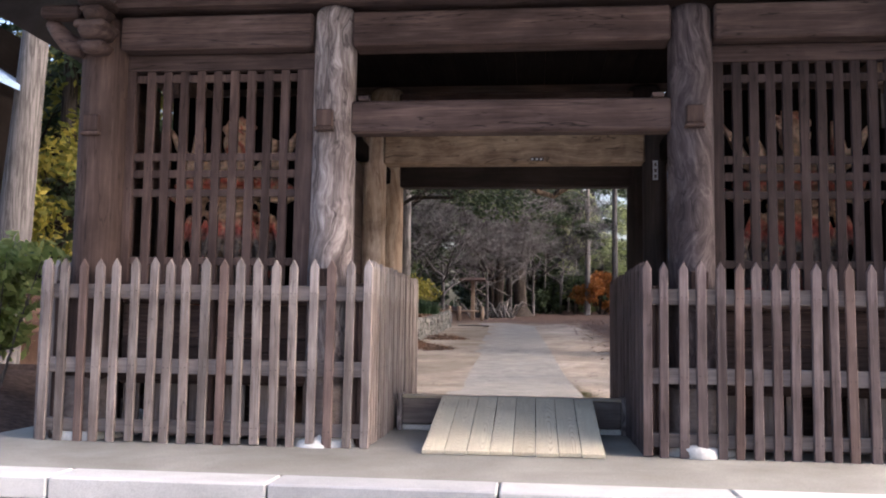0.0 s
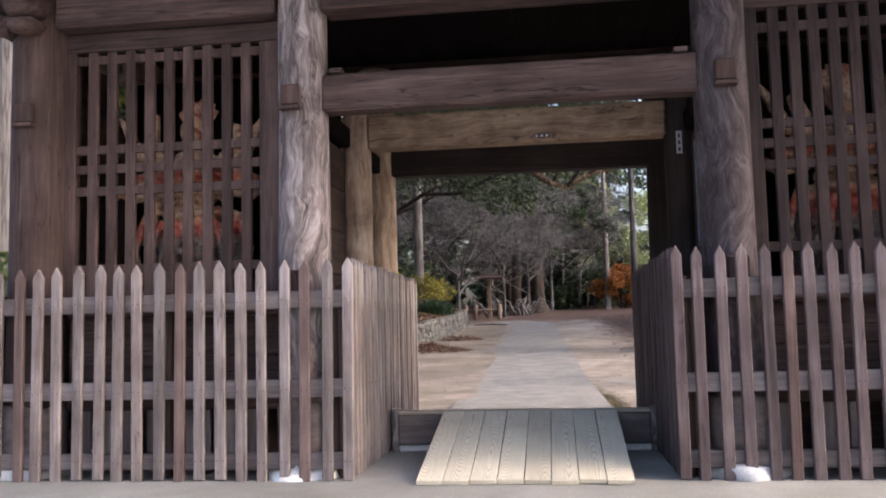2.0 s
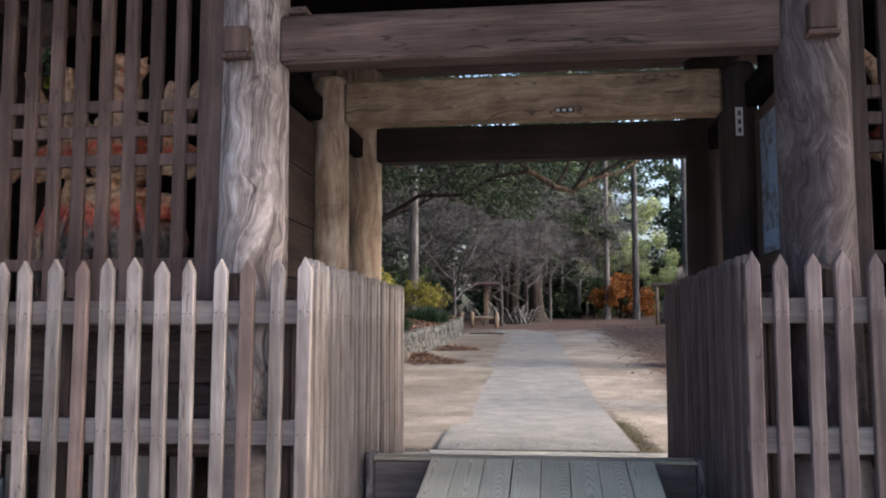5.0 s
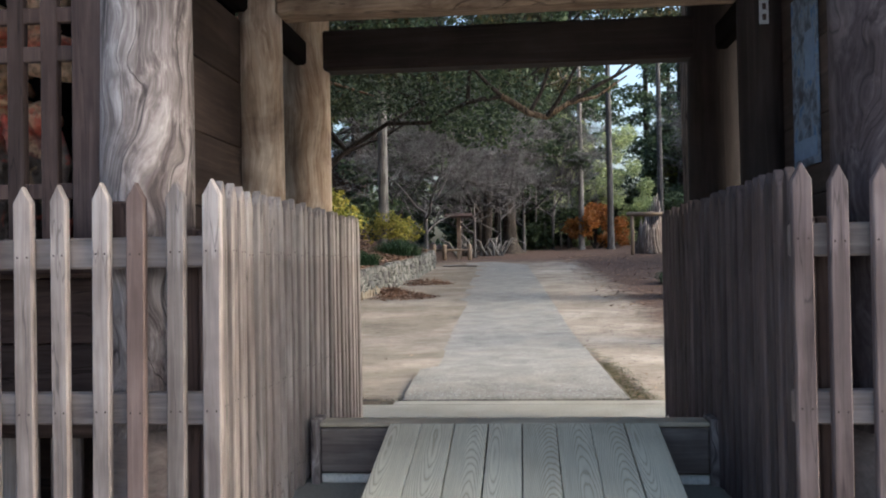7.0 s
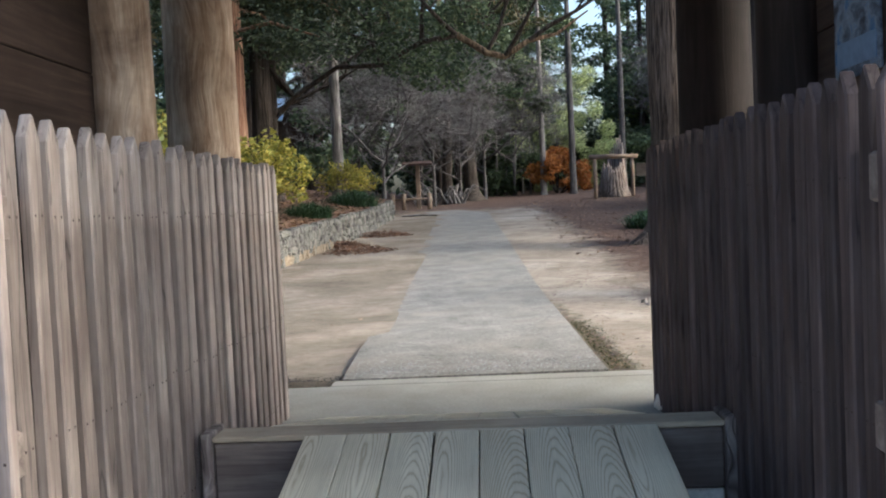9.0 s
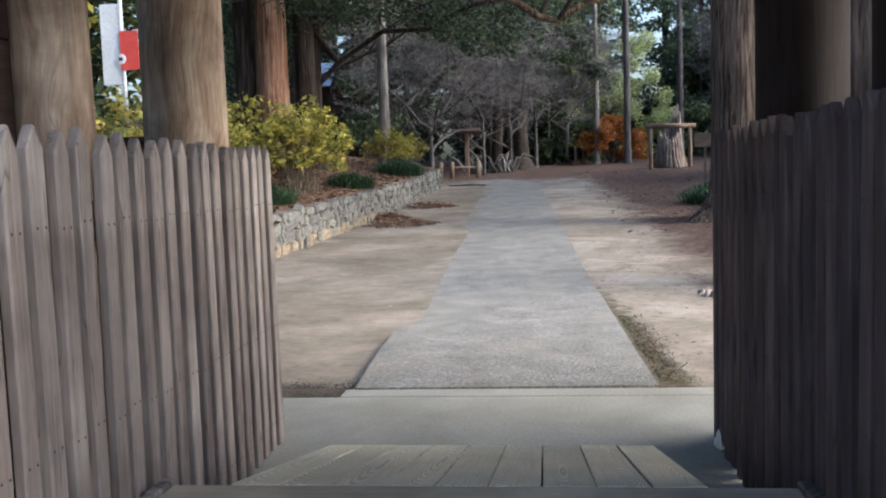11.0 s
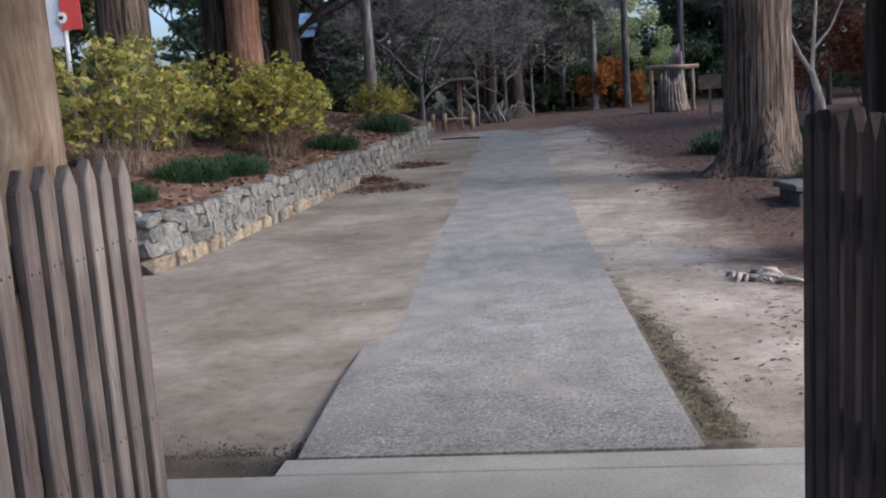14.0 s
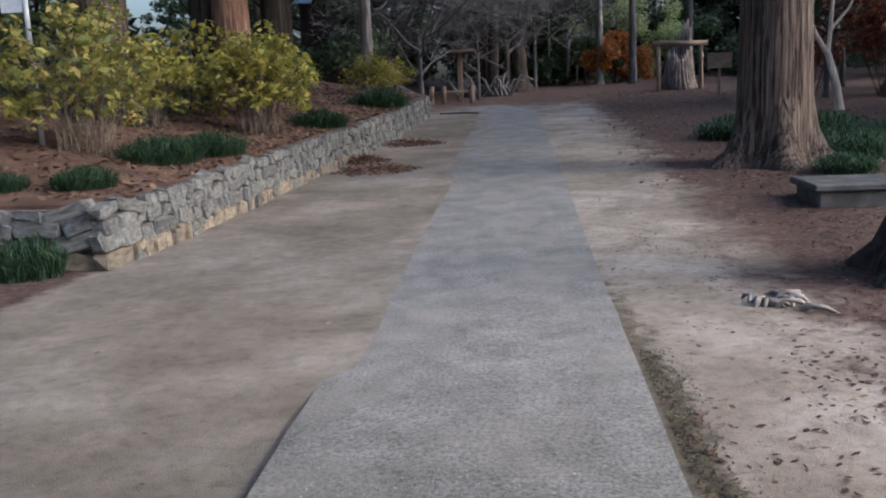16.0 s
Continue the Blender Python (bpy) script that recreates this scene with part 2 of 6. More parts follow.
def planky(name, dark, mid, light, relief=0.3):
    """Sawn softwood planks along y: long nested arches of growth rings."""
    mat, nt, bsdf = nodes_of(name)
    v, _ = coords(nt, (1, 1, 1), False)
    rnd = nt.nodes.new("ShaderNodeObjectInfo").outputs["Random"]
    off = nt.nodes.new("ShaderNodeCombineXYZ")
    for sock, gain, base in ((0, 0.11, -0.055), (1, -2.1, 0.3), (2, 0.05, 0.01)):
        f = nt.nodes.new("ShaderNodeMath")
        f.operation = "MULTIPLY"
        f.inputs[1].default_value = (3.7, 7.3, 11.9)[sock]
        nt.links.new(rnd, f.inputs[0])
        fr = nt.nodes.new("ShaderNodeMath")
        fr.operation = "FRACT"
        nt.links.new(f.outputs[0], fr.inputs[0])
        ma = nt.nodes.new("ShaderNodeMath")
        ma.operation = "MULTIPLY_ADD"
        ma.inputs[1].default_value, ma.inputs[2].default_value = gain, base
        nt.links.new(fr.outputs[0], ma.inputs[0])
        nt.links.new(ma.outputs[0], off.inputs[sock])
    add = nt.nodes.new("ShaderNodeVectorMath")
    nt.links.new(v, add.inputs[0])
    nt.links.new(off.outputs[0], add.inputs[1])
    w = warped(nt, scaled(nt, add.outputs[0], (1, 0.16, 1)), 9.0, 0.02)
    ring = nt.nodes.new("ShaderNodeTexWave")
    ring.wave_type, ring.rings_direction = "RINGS", "SPHERICAL"
    ring.inputs["Scale"].default_value = 60
    ring.inputs["Distortion"].default_value = 1.2
    ring.inputs["Detail Scale"].default_value = 2.0
    nt.links.new(scaled(nt, w, (1, 0.55, 1)), ring.inputs["Vector"])
    fine = link_noise(nt, scaled(nt, add.outputs[0], (70, 2.5, 70)), 1.0, 4, 0.6)
    blot = link_noise(nt, add.outputs[0], 1.6, 5, 0.6)
    c = ramp(nt, ring.outputs["Fac"], [(0.0, dark), (0.24, mid), (0.9, light)])
    c = mixc(nt, 0.5, c, ramp(nt, fine, [(0.3, (0.8, 0.79, 0.77)), (0.6, (1.08, 1.08, 1.08))]), "MULTIPLY")
    c = mixc(nt, 0.8, c, ramp(nt, blot, [(0.3, (0.8, 0.79, 0.78)), (0.65, (1.06, 1.06, 1.05))]), "MULTIPLY")
    c = mixc(nt, 1.0, c, ramp(nt, rnd, [(0.0, (0.9, 0.89, 0.87)), (1.0, (1.06, 1.06, 1.05))]), "MULTIPLY")
    nt.links.new(c, bsdf.inputs["Base Color"])
    bsdf.inputs["Roughness"].default_value = 0.75
    bsdf.inputs["Specular IOR Level"].default_value = 0.25
    bump(nt, bsdf, mixc(nt, 0.5, ring.outputs["Fac"], fine), relief, 0.003)
    return mat


def mottled(name, stops, scale, fine_scale, relief=0.4, rough=0.9, shift=False, distance=0.01, second=None, grain=0.28, dust=None):
    """Stone, soil or concrete: broad patches and fine grain."""
    mat, nt, bsdf = nodes_of(name)
    v, rnd = coords(nt, (1, 1, 1), shift is True)
    if shift == "island":
        rnd = nt.nodes.new("ShaderNodeNewGeometry").outputs["Random Per Island"]
    a = link_noise(nt, v, scale, 7, 0.62, 0.3)
    b = link_noise(nt, v, fine_scale, 6, 0.7)
    c = ramp(nt, a, stops)
    g = ramp(nt, b, [(0.3, (1 - grain,) * 3), (0.52, (1, 1, 1)), (0.74, (1 + grain * 0.8,) * 3)])
    c = mixc(nt, 0.8, c, g, "MULTIPLY")
    if shift:
        c = mixc(nt, 1.0, c, ramp(nt, rnd, [(0, (0.7, 0.7, 0.72)), (1, (1.2, 1.18, 1.14))]), "MULTIPLY")
    if second:
        m = ramp(nt, link_noise(nt, v, second[0], 6, 0.7, 0.8), [(second[1], (0, 0, 0)), (second[1] + 0.1, (1, 1, 1))])
        c = mixc(nt, m, c, second[2])
    if dust:
        m = ramp(nt, link_noise(nt, v, dust[0], 7, 0.68, 0.6), [(dust[1], (0, 0, 0)), (dust[1] + 0.22, (0.8, 0.8, 0.8))])
        c = mixc(nt, m, c, dust[2])
    nt.links.new(c, bsdf.inputs["Base Color"])
    bsdf.inputs["Roughness"].default_value = rough
    bsdf.inputs["Specular IOR Level"].default_value = 0.2
    bump(nt, bsdf, mixc(nt, 0.6, a, b), relief, distance)
    return mat


def leafy(name, a, b, c, trans=0.25):
    mat, nt, bsdf = nodes_of(name)
    gi = nt.nodes.new("ShaderNodeNewGeometry")
    col = ramp(nt, gi.outputs["Random Per Island"], [(0.0, a), (0.55, b), (1.0, c)])
    v, _ = coords(nt, (1, 1, 1))
    patch = ramp(nt, link_noise(nt, v, 0.9, 3), [(0.3, (0.6, 0.62, 0.6)), (0.7, (1.15, 1.12, 1.0))])
    col = mixc(nt, 1.0, col, patch, "MULTIPLY")
    nt.links.new(col, bsdf.inputs["Base Color"])
    bsdf.inputs["Roughness"].default_value = 0.55
    bsdf.inputs["Specular IOR Level"].default_value = 0.3
    tl = nt.nodes.new("ShaderNodeBsdfTranslucent")
    nt.links.new(col, tl.inputs[0])
    mix = nt.nodes.new("ShaderNodeMixShader")
    mix.inputs[0].default_value = trans
    nt.links.new(bsdf.outputs[0], mix.inputs[1])
    nt.links.new(tl.outputs[0], mix.inputs[2])
    nt.links.new(mix.outputs[0], nt.nodes["Material Output"].inputs[0])
    return mat


def barky(name, dark, mid, light, ridge=1.0, relief=1.0):
    mat, nt, bsdf = nodes_of(name)
    v, _ = coords(nt, (13 * ridge, 13 * ridge, 0.75 * ridge))
    v2, _ = coords(nt, (1, 1, 1))
    a = link_noise(nt, v, 1.0, 6, 0.65, 0.7)
    b = link_noise(nt, v2, 1.3, 5)
    c = ramp(nt, a, [(0.4, dark), (0.5, mid), (0.64, light)])
    c = mixc(nt, 0.7, c, ramp(nt, b, [(0.3, (0.6, 0.58, 0.55)), (0.7, (1.15, 1.12, 1.08))]), "MULTIPLY")
    nt.links.new(c, bsdf.inputs["Base Color"])
    bsdf.inputs["Roughness"].default_value = 0.9
    bsdf.inputs["Specular IOR Level"].default_value = 0.15
    bump(nt, bsdf, a, relief, 0.04)
    return mat


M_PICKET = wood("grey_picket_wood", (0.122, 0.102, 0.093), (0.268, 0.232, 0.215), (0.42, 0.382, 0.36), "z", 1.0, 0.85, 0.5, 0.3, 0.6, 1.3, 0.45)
# Paler copy for the left passage fence: side light put into the colour.
M_PICKETP = wood("lit_picket_wood", (0.155, 0.132, 0.121), (0.325, 0.286, 0.266), (0.475, 0.438, 0.41), "z", 1.0, 0.85, 0.5, 0.25, 0.6, 1.3, 0.45)
# Darker picket wood for the right front, with that side's shade in it.
M_PICKETD = wood("dark_shaded_picket_wood", (0.06, 0.047, 0.048), (0.136, 0.108, 0.107), (0.24, 0.2, 0.196), "z", 1.0, 0.85, 0.5, 0.3, 0.6, 1.3, 0.45)
# Darkest copy, for the right passage fence: its shade is in the colour.
M_PICKETK = wood("shaded_picket_wood", (0.045, 0.034, 0.035), (0.1, 0.079, 0.079), (0.18, 0.15, 0.148), "z", 1.0, 0.85, 0.5, 0.3, 0.6, 0.0, 0.45)
M_RAIL = wood("grey_rail_wood", (0.11, 0.092, 0.084), (0.24, 0.206, 0.19), (0.37, 0.33, 0.305), "x", 1.0, 0.85, 0.5, 0.2)
M_RAILY = wood("grey_side_rail_wood", (0.11, 0.092, 0.084), (0.24, 0.206, 0.19), (0.37, 0.33, 0.305), "y", 1.0, 0.85, 0.5, 0.2)
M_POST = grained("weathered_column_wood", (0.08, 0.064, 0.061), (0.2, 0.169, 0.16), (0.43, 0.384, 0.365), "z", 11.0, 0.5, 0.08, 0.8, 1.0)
# Greyer wood of the right front column, darkened further to hold its shade.
M_POSTD = grained("dark_shaded_column_wood", (0.026, 0.019, 0.02), (0.054, 0.042, 0.044), (0.12, 0.1, 0.101), "z", 10.0, 0.6, 0.09, 0.8, 0.8, 0.1, 0.7, 0.5)
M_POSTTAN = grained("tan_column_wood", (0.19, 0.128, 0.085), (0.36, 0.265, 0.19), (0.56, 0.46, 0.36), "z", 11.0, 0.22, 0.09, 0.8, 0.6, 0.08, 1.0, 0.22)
M_BEAM = wood("dark_beam_wood", (0.033, 0.022, 0.02), (0.088, 0.06, 0.053), (0.18, 0.134, 0.12), "x", 0.8, 0.82, 0.9, 0.15, 0.9, 0.0, 0.8)
M_BEAMTAN = grained("tan_beam_wood", (0.17, 0.112, 0.068), (0.265, 0.185, 0.118), (0.4, 0.3, 0.2), "x", 17.0, 0.3, 0.06, 0.8, 0.6)
M_BEAMY = wood("dark_tie_wood", (0.04, 0.028, 0.022), (0.09, 0.062, 0.05), (0.17, 0.125, 0.1), "y", 0.8, 0.82, 0.8, 0.15)
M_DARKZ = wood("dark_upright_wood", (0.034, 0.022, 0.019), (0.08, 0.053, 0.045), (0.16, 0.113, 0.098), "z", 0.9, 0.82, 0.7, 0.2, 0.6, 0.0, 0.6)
# Darker copy of M_DARKZ: the right lattice's shade put into the colour.
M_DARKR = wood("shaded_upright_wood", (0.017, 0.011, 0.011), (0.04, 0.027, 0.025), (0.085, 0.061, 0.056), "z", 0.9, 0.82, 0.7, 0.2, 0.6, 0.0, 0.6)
M_PLANK = planky("pale_ramp_wood", (0.46, 0.4, 0.285), (0.62, 0.562, 0.43), (0.67, 0.615, 0.48))
M_CONC = mottled("path_concrete", [(0.3, (0.15, 0.139, 0.123)), (0.5, (0.205, 0.192, 0.172)), (0.7, (0.262, 0.247, 0.223))], 2.2, 42, 0.8, 0.9, False, 0.008, (95, 0.58, (0.38, 0.365, 0.34)), 0.85, (0.8, 0.5, (0.255, 0.228, 0.19)))
M_FLOOR = mottled("floor_concrete", [(0.3, (0.22, 0.206, 0.175)), (0.5, (0.285, 0.27, 0.235)), (0.7, (0.36, 0.343, 0.303))], 0.9, 50, 0.25, 0.85, False, 0.004)
M_KERB = mottled("pale_granite", [(0.3, (0.42, 0.415, 0.4)), (0.6, (0.54, 0.53, 0.515)), (0.8, (0.62, 0.61, 0.6))], 2.0, 120, 0.3, 0.8, True, 0.004)
STONE_TONES = [(0.3, (0.078, 0.075, 0.067)), (0.5, (0.15, 0.145, 0.13)), (0.68, (0.245, 0.238, 0.217))]
M_STONE = mottled("wall_stone", STONE_TONES, 4.0, 40, 0.8, 0.9, True, 0.02, (9.0, 0.62, (0.36, 0.36, 0.33)))
M_STONET = mottled("sandy_wall_stone", [(0.3, (0.14, 0.11, 0.075)), (0.5, (0.24, 0.195, 0.14)), (0.68, (0.34, 0.285, 0.215))], 4.0, 40, 0.8, 0.9, True, 0.02)
M_STONES = mottled("far_wall_stone", STONE_TONES, 4.0, 40, 0.8, 0.9, "island", 0.02, (9.0, 0.62, (0.36, 0.36, 0.33)))
# Near-black: the shade on ceiling, back walls and inner ties is coloured in.
M_DIM = wood("shade_black_wood", (0.004, 0.0035, 0.003), (0.008, 0.0065, 0.006), (0.016, 0.013, 0.011), "y", 0.8, 0.9, 0.4, 0.15)
M_DIM.node_tree.nodes["Principled BSDF"].inputs["Specular IOR Level"].default_value = 0.03
# Rear tie beam: its backlit shade is put into this dark colour.
M_DIMX = wood("shade_dark_beam_wood", (0.018, 0.013, 0.011), (0.04, 0.029, 0.025), (0.08, 0.06, 0.052), "x", 0.8, 0.85, 0.6, 0.15)
# For the right inner and rear columns: shade put into the wood colour.
M_DIMZ = wood("shade_dark_column_wood", (0.012, 0.009, 0.0085), (0.027, 0.02, 0.018), (0.055, 0.042, 0.038), "z", 0.6, 0.85, 0.7, 0.1, 1.5)
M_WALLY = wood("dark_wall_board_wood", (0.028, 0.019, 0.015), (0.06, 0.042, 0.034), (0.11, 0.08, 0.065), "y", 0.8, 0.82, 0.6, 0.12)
M_SILLTOP = wood("pale_sill_wood", (0.36, 0.31, 0.23), (0.52, 0.465, 0.36), (0.62, 0.565, 0.45), "x", 0.75, 0.75, 0.35, 0.1, 1.0)
M_JOINT = mottled("joint_earth", [(0.3, (0.1, 0.085, 0.065)), (0.6, (0.17, 0.14, 0.11)), (0.8, (0.22, 0.19, 0.15))], 6.0, 40, 0.8)
M_PLASTER = mottled("pale_base_stone", [(0.3, (0.62, 0.6, 0.55)), (0.5, (0.74, 0.72, 0.67)), (0.7, (0.8, 0.78, 0.74))], 3.0, 50, 0.4, 0.9, True)
def painted():
    """Flaking paint: dark robe, red sashes, ochre skin, by height on the figure."""
    mat, nt, bsdf = nodes_of("old_painted_statue_wood")
    v, _ = coords(nt, (1, 1, 1))
    sep = nt.nodes.new("ShaderNodeSeparateXYZ")
    nt.links.new(nt.nodes.new("ShaderNodeNewGeometry").outputs["Position"], sep.inputs[0])
    n = link_noise(nt, v, 7.0, 5)
    mul = nt.nodes.new("ShaderNodeMath")
    mul.operation = "MULTIPLY_ADD"
    mul.inputs[1].default_value = 0.3
    nt.links.new(n, mul.inputs[0])
    nt.links.new(sep.outputs[2], mul.inputs[2])
    span = nt.nodes.new("ShaderNodeMapRange")
    span.inputs[1].default_value, span.inputs[2].default_value = 0.93, 3.23
    nt.links.new(mul.outputs[0], span.inputs[0])
    c = ramp(nt, span.outputs[0], [(0.0, (0.3, 0.18, 0.11)), (0.3, (0.1, 0.08, 0.07)), (0.46, (0.2, 0.16, 0.13)), (0.52, (0.55, 0.1, 0.06)), (0.57, (0.62, 0.42, 0.26)), (0.66, (0.6, 0.4, 0.25)), (0.7, (0.58, 0.12, 0.07)), (0.74, (0.66, 0.46, 0.29)), (0.9, (0.62, 0.4, 0.25)), (1.0, (0.35, 0.15, 0.09))])
    red = ramp(nt, link_noise(nt, v, 5.0, 3, 0.6, 0.8), [(0.6, (0, 0, 0)), (0.66, (0.8, 0.8, 0.8))])
    c = mixc(nt, red, c, (0.5, 0.095, 0.055))
    pale = ramp(nt, link_noise(nt, scaled(nt, v, (1, 1, 0.5)), 8.0, 4, 0.6, 1.0), [(0.56, (0, 0, 0)), (0.64, (0.7, 0.7, 0.7))])
    c = mixc(nt, pale, c, (0.62, 0.45, 0.29))
    w = link_noise(nt, v, 26.0, 4)
    c = mixc(nt, 0.9, c, ramp(nt, w, [(0.36, (0.45, 0.4, 0.36)), (0.52, (1.1, 1.08, 1.05)), (0.7, (1.35, 1.3, 1.2))]), "MULTIPLY")
    nt.links.new(c, bsdf.inputs["Base Color"])
    bsdf.inputs["Roughness"].default_value = 0.75
    bump(nt, bsdf, w, 0.6, 0.03)
    return mat


M_STATUE = painted()
M_ROOF = mottled("roof_tile", [(0.3, (0.035, 0.037, 0.041)), (0.6, (0.06, 0.063, 0.069)), (0.8, (0.1, 0.103, 0.11))], 2.0, 30, 0.5, 0.6)
M_BARKC = barky("cedar_bark", (0.022, 0.016, 0.012), (0.092, 0.069, 0.053), (0.19, 0.15, 0.12), 1.3, 1.4)
M_BARKD = barky("dark_bark", (0.02, 0.016, 0.013), (0.05, 0.04, 0.033), (0.095, 0.079, 0.067), 1.2, 0.9)
M_BARKG = barky("grey_bark", (0.11, 0.1, 0.095), (0.2, 0.185, 0.175), (0.31, 0.295, 0.28), 1.3, 0.6)
M_TWIG = barky("bare_twig_bark", (0.05, 0.046, 0.044), (0.095, 0.088, 0.086), (0.15, 0.142, 0.14), 1.5, 0.4)
M_LEAFD = leafy("dark_evergreen_leaf", (0.036, 0.056, 0.031), (0.078, 0.108, 0.058), (0.15, 0.19, 0.098), 0.4)
# Darker than M_LEAFD: the bank cedars' backlit shade is in the colour.
M_LEAFK = leafy("deep_cedar_foliage", (0.018, 0.027, 0.015), (0.04, 0.056, 0.03), (0.085, 0.105, 0.055), 0.3)
M_LEAFB = leafy("brown_green_leaf", (0.035, 0.045, 0.02), (0.08, 0.09, 0.038), (0.17, 0.13, 0.06), 0.35)
M_LEAFY = leafy("yellow_green_leaf", (0.17, 0.19, 0.04), (0.36, 0.335, 0.065), (0.58, 0.47, 0.1), 0.45)
M_LEAFL = leafy("light_green_leaf", (0.16, 0.21, 0.06), (0.3, 0.37, 0.12), (0.46, 0.5, 0.2), 0.45)
M_LEAFG = leafy("bamboo_leaf", (0.28, 0.34, 0.15), (0.46, 0.52, 0.26), (0.6, 0.64, 0.38), 0.5)
M_LEAFO = leafy("orange_autumn_leaf", (0.2, 0.075, 0.022), (0.4, 0.16, 0.045), (0.5, 0.24, 0.075), 0.45)
M_GRASS = leafy("dark_grass_blade", (0.015, 0.035, 0.015), (0.035, 0.07, 0.028), (0.07, 0.12, 0.05), 0.2)
M_DARKLEAF = leafy("dark_fallen_leaf", (0.04, 0.022, 0.017), (0.09, 0.05, 0.038), (0.17, 0.1, 0.075), 0.1)
M_LITTER = leafy("fallen_leaf", (0.1, 0.058, 0.038), (0.19, 0.115, 0.075), (0.32, 0.21, 0.14), 0.15)

M_HAZE = barky("grey_twig_bark", (0.1, 0.094, 0.093), (0.18, 0.172, 0.172), (0.28, 0.27, 0.27), 1.5, 0.4)

# ---- ground, path, platform ----
def rise(y):
    """Height of the ground along the walk: level at the gate, then uphill."""
    if y < 9:
        return 0.0
    if y < 13:
        return 0.045 * (y - 9) ** 2 / 8
    return 0.09 + 0.045 * (min(y, 75) - 13)


def ground_z(x, y):
    z = rise(y)
    if y < 4.5:
        z = -0.15 if y < 4.44 else -0.15 + 0.13 * (y - 4.44) / 0.06
        if abs(x) > 4.6:
            z += 0.5 * min(1.0, max(0.0, (abs(x) - 4.7) / 2.0)) * min(1.0, max(0.0, (y + 0.6) / 1.5))
    else:
        z -= 0.02
        near = min(1.0, max(0.0, (max(-1.1 - x, x - 1.0) - 0.1) / 0.8))
        z += 0.025 * noise.noise((x * 0.5, y * 0.5, 0)) * (near if y < 60 else 0)
        z += 0.012 * noise.noise((x * 2.1, y * 2.1, 4)) * near
        if x < -0.9 and y > 6.2:
            z += 0.018 * min(1.0, (y - 6.2) / 0.7)
        if x > 2.2:
            z += 0.02 * min(6.0, x - 2.2) * min(1, max(0, (y - 10) / 4))
    return z


def spaced(parts):
    out = []
    for a, b, n in parts:
        out += [a + (b - a) * k / n for k in range(n)]
    return out + [parts[-1][1]]


g = Geo()
gx = spaced([(-500, -60, 6), (-60, -12, 16), (-12, 12, 80), (12, 60, 16), (60, 500, 6)])
gy = spaced([(-500, -20, 6), (-20, -2, 18), (-2, 4.1, 16), (4.1, 4.6, 12), (4.6, 22, 70), (22, 70, 60), (70, 500, 8)])
for y in gy:
    for x in gx:
        g.v.append((x, y, ground_z(x, y)))
nx = len(gx)
for j in range(len(gy) - 1):
    for i in range(nx - 1):
        g.face((j * nx + i, j * nx + i + 1, (j + 1) * nx + i + 1, (j + 1) * nx + i), True)


